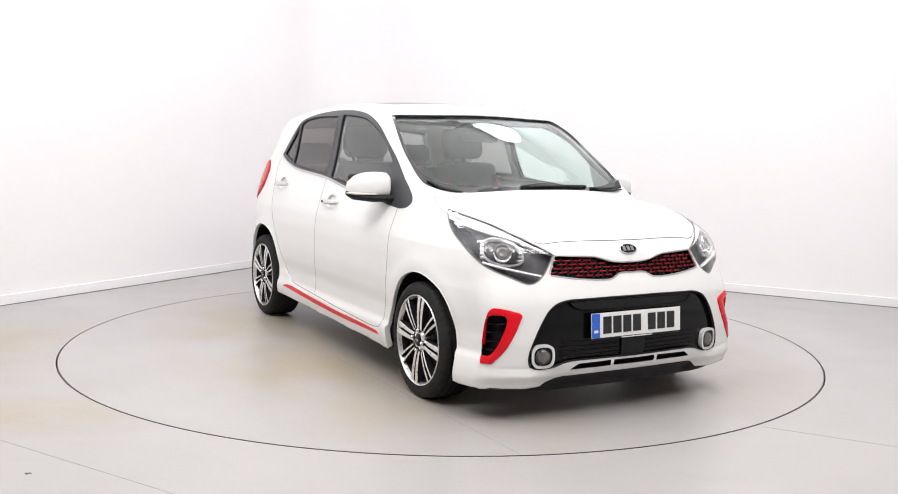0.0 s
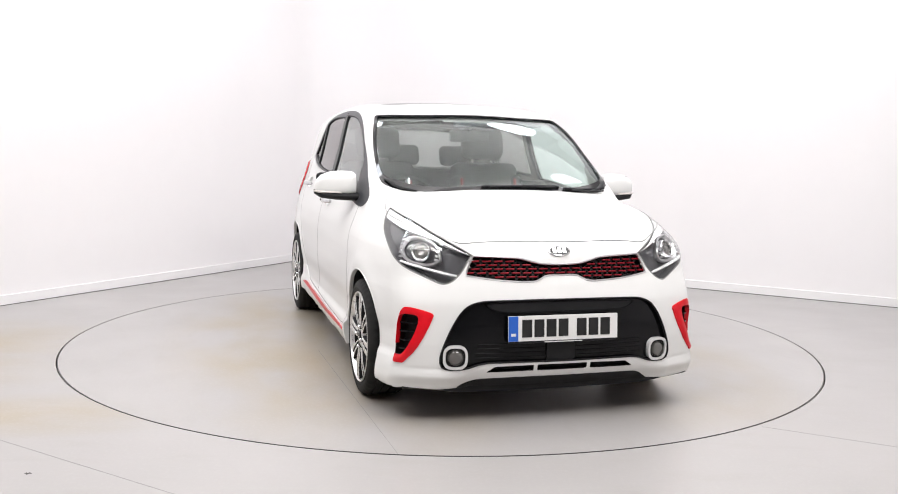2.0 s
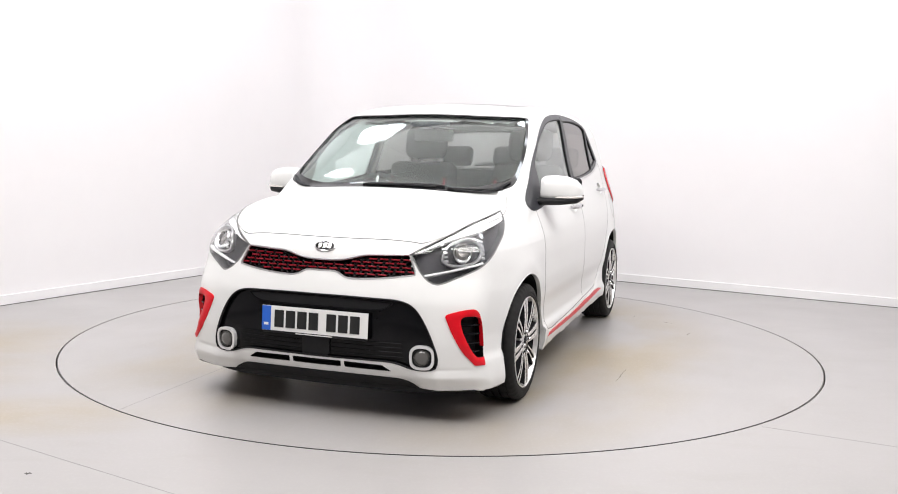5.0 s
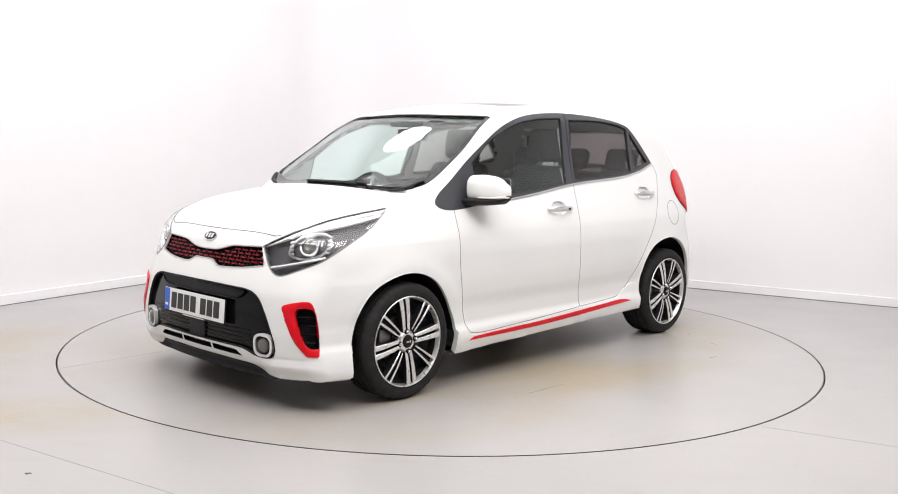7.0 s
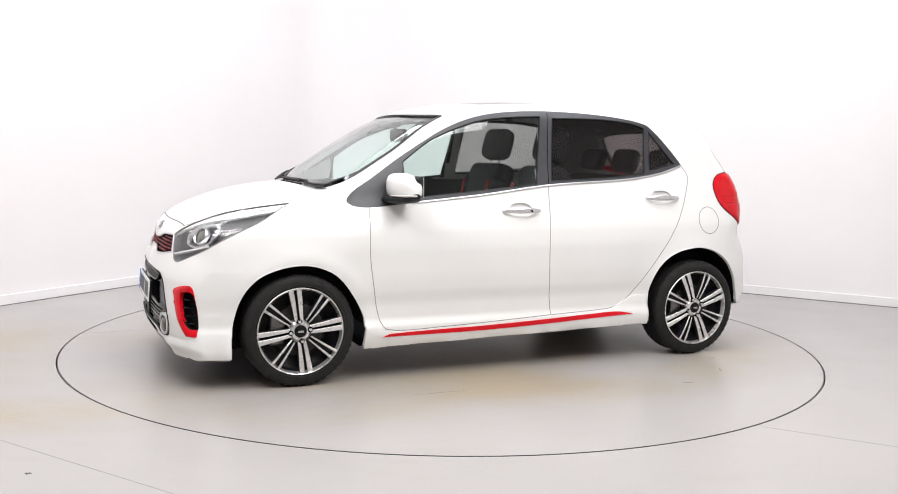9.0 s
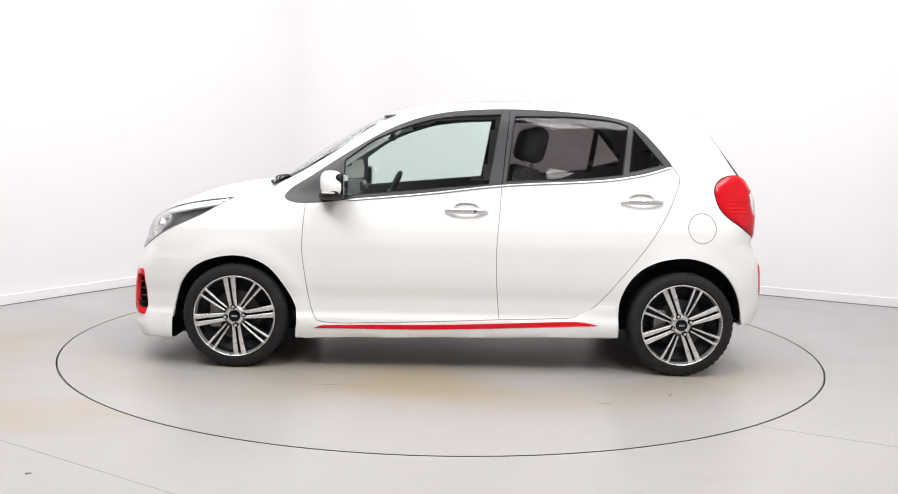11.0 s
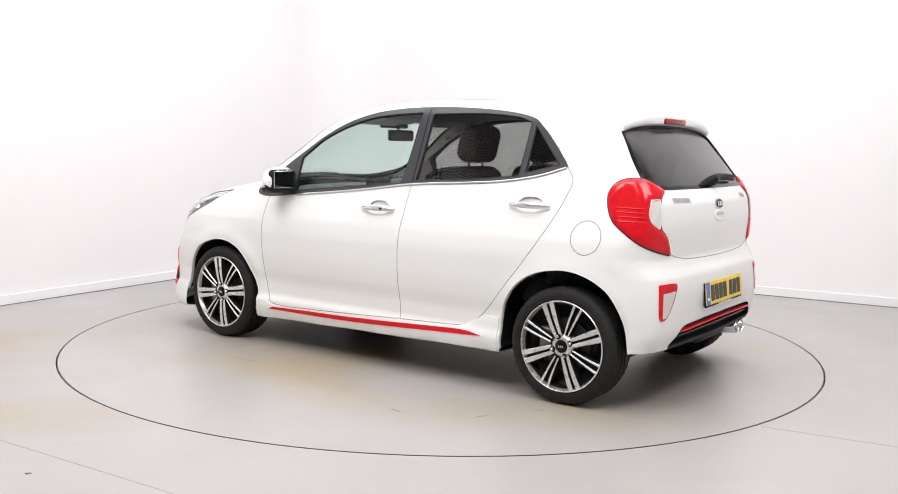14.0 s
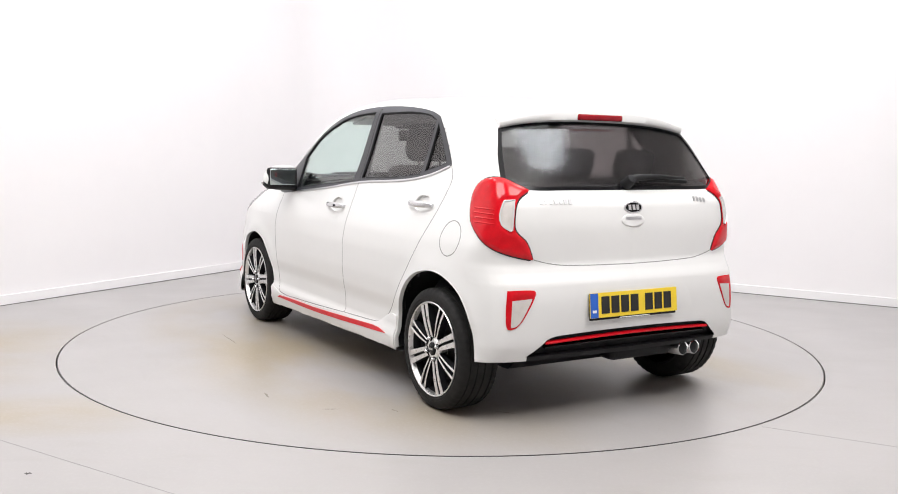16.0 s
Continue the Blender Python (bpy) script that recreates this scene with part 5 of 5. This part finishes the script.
for pts, n, wid in (([(-0.505, 0.982), (-0.335, 0.979)], 7, 0.020), ([(0.400, 0.987), (0.495, 0.976)], 4, 0.016)):
    for k in range(n):
        t = (k + 0.5) / n
        u, v = pts[0][0] + (pts[1][0] - pts[0][0]) * t, pts[0][1] + (pts[1][1] - pts[0][1]) * t
        mark(frame_at(u, v, REAR, 0.0), -wid * 0.40, wid * 0.40, -0.012, 0.012, 0.002, SATIN, TAILGATE_OB, "name_bar")
latch, lm = plaque(-0.006, 0.895, REAR, 0.066, 0.030, PAINT, TAILGATE_OB, 0.005, "tailgate_release", "white tailgate release with a silver pad")
mark(lm, -0.045, 0.045, 0.002, 0.016, 0.0055, SATIN, latch, "release_pad")
stamp("plate_recess", smooth_line([(-0.33, 0.600), (0.24, 0.600), (0.32, 0.575), (0.37, 0.47), (-0.38, 0.47)], corners=(0, 3, 4)), REAR, PAINT, R_BUMPER, 0.0012, 0.004, (), 0.03, edge=0.001)

# ---- wipers, spoiler, aerial, exhaust ----
def tube(bm, pts, r, n=10, flat=1.0):
    pts = [Vector(p) for p in pts]
    rows = []
    for i, p in enumerate(pts):
        d = (pts[min(i + 1, len(pts) - 1)] - pts[max(i - 1, 0)]).normalized()
        a = d.orthogonal().normalized() if abs(d.z) > 0.9 else d.cross(Vector((0, 0, 1))).normalized()
        b = d.cross(a)
        rr = r[i] if isinstance(r, (list, tuple)) else r
        rows.append([bm.verts.new(p + a * rr * math.cos(2 * math.pi * k / n) + b * rr * flat * math.sin(2 * math.pi * k / n)) for k in range(n)])
    for p, q in zip(rows, rows[1:]):
        for k in range(n):
            bm.faces.new((p[k], p[(k + 1) % n], q[(k + 1) % n], q[k]))
    bm.faces.new(rows[0])
    bm.faces.new(rows[-1])
    return bm


def on_skin(uv, view, lift):
    p = project(np.array(uv), view)
    return [tuple(q) for q in p + gradient(p) * lift]


for arm, blade in (([(1.095, -0.10), (1.090, 0.08), (1.070, 0.26)], [(1.075, -0.14), (1.072, 0.05), (1.045, 0.30)]), ([(1.075, 0.36), (1.050, 0.47), (1.015, 0.57)], [(1.060, 0.32), (1.032, 0.45), (0.985, 0.59)])):
    w = part("wiper", tube(bmesh.new(), on_skin(smooth_line(arm, False), TOPV, 0.012), 0.007, 8, 0.6), BLACK, CAR, "black windscreen wiper", True)
    part("wiper_blade", tube(bmesh.new(), on_skin(smooth_line(blade, False), TOPV, 0.007), 0.006, 8), BLACK, w, "", True)
for s in (1, -1):   # corner pieces of the cowl
    part("cowl_corner", tube(bmesh.new(), on_skin(smooth_line([(1.045, s * 0.47), (0.995, s * 0.555), (0.93, s * 0.612)], False), TOPV, 0.006), [0.006 + 0.008 * math.sin(math.pi * k / 12) for k in range(13)], 10, 0.6), BLACK, CAR, "", True)

w = part("rear_wiper", tube(bmesh.new(), on_skin([(0.0, 1.055), (0.06, 1.066), (0.20, 1.070), (0.36, 1.062)], REAR, 0.035), [0.020, 0.017, 0.010, 0.005], 10), BLACK, TAILGATE_OB, "black rear wiper", True)
part("rear_wiper_blade", tube(bmesh.new(), on_skin([(0.08, 1.064), (0.24, 1.064), (0.385, 1.058)], REAR, 0.014), 0.010, 8), BLACK, w, "", True)
part("rear_wiper_pivot", lathe(bmesh.new(), [(0.0, 0.055), (0.020, 0.050), (0.026, 0.030), (0.028, -0.004)], 20, frame_at(0.0, 1.055, REAR)), BLACK, w, "", True)


def spoiler():
    n, vs, fs = 41, [], []
    for i in range(n):
        y = -0.555 + 1.11 * i / (n - 1)
        k = (abs(y) / 0.555) ** 5
        low = 1.336 - 0.07 * y * y - 0.022 * k
        high = 1.394 - 0.16 * y * y - 0.012 * k
        skin = float(curve(low, TAIL) + curve(abs(y), TAIL_BOW))
        tip = skin - 0.030 + 0.022 * k
        root = -1.19
        for x, z in ((root, None), (root - 0.06, None), (root - 0.12, None), (tip + 0.020, high + 0.002), (tip + 0.004, high - 0.002), (tip, high - 0.010), (tip + 0.004, low + 0.012), (tip + 0.014, low + 0.003), (skin + 0.02, low)):
            zz = float(top_z(np.array([x]), np.array([y]))[0]) + 0.002 - 0.03 * k if z is None else z
            vs.append((x, y, zz))
    for i in range(n - 1):
        for r in range(9):
            fs.append((9 * i + r, 9 * i + (r + 1) % 9, 9 * i + 9 + (r + 1) % 9, 9 * i + 9 + r))
    fs += [tuple(range(9)), tuple(9 * (n - 1) + r for r in range(9))]
    return finish("roof_spoiler", vs, fs, PAINT, TAILGATE_OB, "white roof spoiler above the rear window")


SPOILER = spoiler()
bm = bmesh.new()
box(bm, -1.402, -1.37, -0.135, 0.135, 1.345, 1.374, 0.008)
part("brake_lamp", bm, grain(material("dark_red_brake_lens", (0.26, 0.006, 0.012), 0.2, 0, 0.1, 0.3), 0.15, 25), SPOILER, "red high-level brake lamp", True)


def aerial():
    bm = bmesh.new()
    rows = []
    for x, h, w in ((-0.95, 0.002, 0.004), (-0.99, 0.008, 0.018), (-1.03, 0.020, 0.022), (-1.07, 0.033, 0.020), (-1.10, 0.042, 0.014), (-1.118, 0.044, 0.008), (-1.125, 0.002, 0.012)):
        z = float(top_z(np.array([x]), np.array([0.0]))[0])
        rows.append([bm.verts.new(q) for q in ((x, -w, z - 0.01), (x, -w * 0.5, z + h * 0.6), (x, 0, z + h), (x, w * 0.5, z + h * 0.6), (x, w, z - 0.01))])
    for a, b in zip(rows, rows[1:]):
        for i in range(4):
            bm.faces.new((a[i], a[i + 1], b[i + 1], b[i]))
    return part("aerial", bm, PAINT, CAR, "white fin aerial", True)


aerial()
bm = tube(bmesh.new(), [(-1.2, -0.30, 0.27), (-1.45, -0.36, 0.27), (-1.60, -0.38, 0.268)], 0.03)
EXHAUST = part("exhaust", bm, STEEL, CAR, "twin chrome exhaust tips", True)
for y in (-0.345, -0.42):
    bm = lathe(bmesh.new(), [(0.026, -0.10), (0.028, 0.0), (0.031, 0.006), (0.034, 0.002), (0.034, -0.10)], 24, pose(-1.655, y, 0.268, 0, -84, 0))
    part("exhaust_tip", bm, CHROME, EXHAUST, "", True)
    # black disc stands for the shade inside the hollow tip
    bm = lathe(bmesh.new(), [(0.0, -0.012), (0.0275, -0.012), (0.0275, -0.03)], 24, pose(-1.655, y, 0.268, 0, -84, 0))
    part("bore_shade", bm, BLACK, EXHAUST)
bm = bmesh.new()
box(bm, -1.60, -1.47, -0.55, 0.05, 0.225, 0.32, 0.04)
part("silencer", bm, BLACK, EXHAUST, "", True)
bm = tube(bmesh.new(), [(-1.2, -0.62, 0.26), (-1.12, -0.4, 0.25), (-1.10, 0, 0.25), (-1.12, 0.4, 0.25), (-1.2, 0.62, 0.26)], 0.04)
part("rear_axle", bm, BLACK, CAR, "", True)
bm = tube(bmesh.new(), [(1.2, -0.6, 0.26), (1.2, 0, 0.24), (1.2, 0.6, 0.26)], 0.03)
part("front_axle", bm, BLACK, CAR, "", True)


# ---- inside the car ----
def cabin():
    """Linings that follow the body at a small inset, open at the windows."""
    v, f, _ = skin_grid(0.03, 0.035)
    n = gradient(v)
    c, m = v[f].mean(1), n[f].mean(1)
    keep = (c[:, 0] < 1.10) & (c[:, 0] > -1.62)
    for line, view, flanks in ((F_GLASS, S, (1, -1)), (R_GLASS, S, (1, -1)), (Q_GLASS, S, (1, -1)), (SCREEN_CLEAR, TOPV, (1,)), (R_WINDOW_CLEAR, REAR, (1,))):
        for side in flanks:
            uv, face = seen_from(c, m, view, side)
            keep &= ~(inside(uv, grown(line, 0.012)) & (face > 0.1))
    for ax in (AXLE_F, AXLE_R):
        keep &= ~((np.hypot(c[:, 0] - ax, c[:, 2] - HUB_Z) < 0.37) & (np.abs(c[:, 1]) > 0.45))
    for nm, sel, mat, text in (("door_lining", c[:, 2] < 0.98, DASH, "black cabin lining"), ("headlining", c[:, 2] >= 0.98, LINER, "grey headlining")):
        fs = f[keep & sel]
        ids, back = np.unique(fs, return_inverse=True)
        me = bpy.data.meshes.new(nm)
        me.from_pydata(v[ids].tolist(), [], back.reshape(-1, 4).tolist())
        me.materials.append(mat)
        me.shade_smooth()
        ob = new(nm, me)
        ob.parent = CAR
        ob["label"] = text


cabin()


def pad(bm, x0, x1, y0, y1, z0, z1, bevel, m=None):
    return box(bm, x0, x1, y0, y1, z0, z1, bevel, m)


PIPING = grain(material("red_seat_piping", (0.45, 0.015, 0.02), 0.7), 0.15, 40)


def seat(y):
    bm = bmesh.new()
    pad(bm, -0.30, 0.24, y - 0.24, y + 0.24, 0.40, 0.56, 0.05)
    base = part("seat", bm, CLOTH, CAR, "black seat with red side panels", True)
    lean = pose(-0.24, y, 0.52, 0, -14, 0)
    bm = bmesh.new()
    pad(bm, -0.08, 0.06, -0.23, 0.23, 0.0, 0.60, 0.055, lean)
    part("seat_back", bm, CLOTH, base, "", True)
    for s in (1, -1):
        bm = bmesh.new()
        pad(bm, -0.05, 0.085, s * 0.205 - 0.035, s * 0.205 + 0.035, 0.06, 0.50, 0.03, lean)
        part("seat_bolster", bm, CLOTH, base, "", True)
        bm = tube(bmesh.new(), [lean @ Vector((0.088, s * 0.185, z)) for z in (0.12, 0.2, 0.35, 0.47)], 0.008, 8)
        part("seat_piping", bm, PIPING, base, "red side stripe", True)
        bm = tube(bmesh.new(), [lean @ Vector((-0.015, s * 0.065, 0.57)), lean @ Vector((-0.012, s * 0.065, 0.69))], 0.007, 8)
        part("headrest_post", bm, CHROME, base, "", True)
    bm = bmesh.new()
    pad(bm, -0.065, 0.055, -0.145, 0.145, 0.625, 0.835, 0.055, lean)
    part("headrest", bm, CLOTH, base, "", True)


seat(0.36)
seat(-0.36)
bm = bmesh.new()
pad(bm, -1.05, -0.62, -0.60, 0.60, 0.42, 0.58, 0.06)
BENCH = part("rear_bench", bm, CLOTH, CAR, "black rear bench seat", True)
lean = pose(-1.02, 0, 0.54, 0, -16, 0)
bm = bmesh.new()
pad(bm, -0.07, 0.06, -0.60, 0.60, 0.0, 0.52, 0.055, lean)
part("bench_back", bm, CLOTH, BENCH, "", True)
for y in (0.40, 0.0, -0.40):
    bm = bmesh.new()
    pad(bm, -0.05, 0.045, y - 0.12, y + 0.12, 0.545, 0.70, 0.045, lean)
    part("headrest", bm, CLOTH, BENCH, "", True)
    for s in (1, -1):
        bm = tube(bmesh.new(), [lean @ Vector((-0.01, y + s * 0.06, 0.50)), lean @ Vector((-0.01, y + s * 0.06, 0.60))], 0.006, 8)
        part("headrest_post", bm, CHROME, BENCH, "", True)


def dashboard():
    vs, fs, n = [], [], 21
    for i in range(n):
        y = -0.66 + 1.32 * i / (n - 1)
        hood = 0.035 * math.exp(-((y + 0.36) / 0.16) ** 2)
        back = -0.10 * y * y
        for x, z in ((1.02 + back, 0.93), (0.88 + back, 0.955), (0.70, 0.96 + hood), (0.62, 0.955 + hood), (0.585, 0.93 + hood * 0.6), (0.60, 0.84), (0.66, 0.70), (0.80, 0.55)):
            vs.append((x, y, z - 0.03 * (abs(y) / 0.66) ** 3))
    for i in range(n - 1):
        for r in range(7):
            fs.append((8 * i + r, 8 * i + r + 1, 8 * i + 9 + r, 8 * i + 8 + r))
    return finish("dashboard", vs, fs, DASH, CAR, "dark grey dashboard")


DASHBOARD = dashboard()
bm = bmesh.new()
pad(bm, 0.585, 0.60, -0.12, 0.12, 0.86, 0.99, 0.008)
part("centre_screen", bm, BLACK_GLOSS, DASHBOARD, "", True)
wheel_m = pose(0.46, -0.36, 0.865, 0, 66, 0)
bm = bmesh.new()
n, k = 40, 10
rows = [[bm.verts.new(wheel_m @ Vector(((0.180 + 0.016 * math.cos(2 * math.pi * j / k)) * math.cos(2 * math.pi * i / n), (0.180 + 0.016 * math.cos(2 * math.pi * j / k)) * math.sin(2 * math.pi * i / n), 0.016 * math.sin(2 * math.pi * j / k)))) for j in range(k)] for i in range(n)]
for i in range(n):
    for j in range(k):
        bm.faces.new((rows[i][j], rows[(i + 1) % n][j], rows[(i + 1) % n][(j + 1) % k], rows[i][(j + 1) % k]))
STEERING = part("steering_wheel", bm, BLACK, CAR, "black steering wheel", True)
bm = bmesh.new()
pad(bm, -0.06, 0.06, -0.07, 0.07, -0.02, 0.03, 0.02, wheel_m)
hubpart = part("steering_hub", bm, BLACK, STEERING, "", True)
for a in (0, 90, 180):
    bm = tube(bmesh.new(), [wheel_m @ Matrix.Rotation(radians(a + 90), 4, "Z") @ Vector((r, 0, 0)) for r in (0.05, 0.12, 0.175)], 0.016, 8, 0.5)
    part("steering_spoke", bm, SATIN, STEERING, "", True)
bm = tube(bmesh.new(), [wheel_m @ Vector((0, 0, -0.02)), wheel_m @ Vector((0, 0, -0.22))], 0.04)
part("steering_column", bm, DASH, STEERING, "", True)
bm = bmesh.new()
pad(bm, 0.40, 0.43, -0.12, 0.12, 1.235, 1.305, 0.014, pose(0, 0.0, 0))
rv = part("interior_mirror", bm, BLACK, CAR, "black interior mirror", True)
bm = tube(bmesh.new(), [(0.43, 0, 1.30), (0.46, 0, 1.345)], 0.010, 8)
part("mirror_stem", bm, BLACK, rv, "", True)
bm = bmesh.new()
pad(bm, 0.44, 0.50, -0.11, 0.11, 1.315, 1.345, 0.01, pose(0, 0, 0))
part("sensor_cover", bm, PILLAR, rv, "", True)
for s in (1, -1):
    bm = bmesh.new()
    pad(bm, -0.19, 0.0, s * 0.31 - 0.16, s * 0.31 + 0.16, -0.008, 0.008, 0.006, pose(0.36, 0, 1.335, 0, 10, 0))
    part("sun_visor", bm, LINER, CAR, "", True)


def motions():
    """The turntable turns clockwise with the car on it."""
    walk(TURNTABLE, [(t, pose(*HUB, 0, 0, 0, a)) for t, a in TURNS])
    walk(CAR, [(t, pose(0, 0, 0, 0, 0, a) @ pose(CAR_X, CAR_Y, 0)) for t, a in TURNS])


motions()
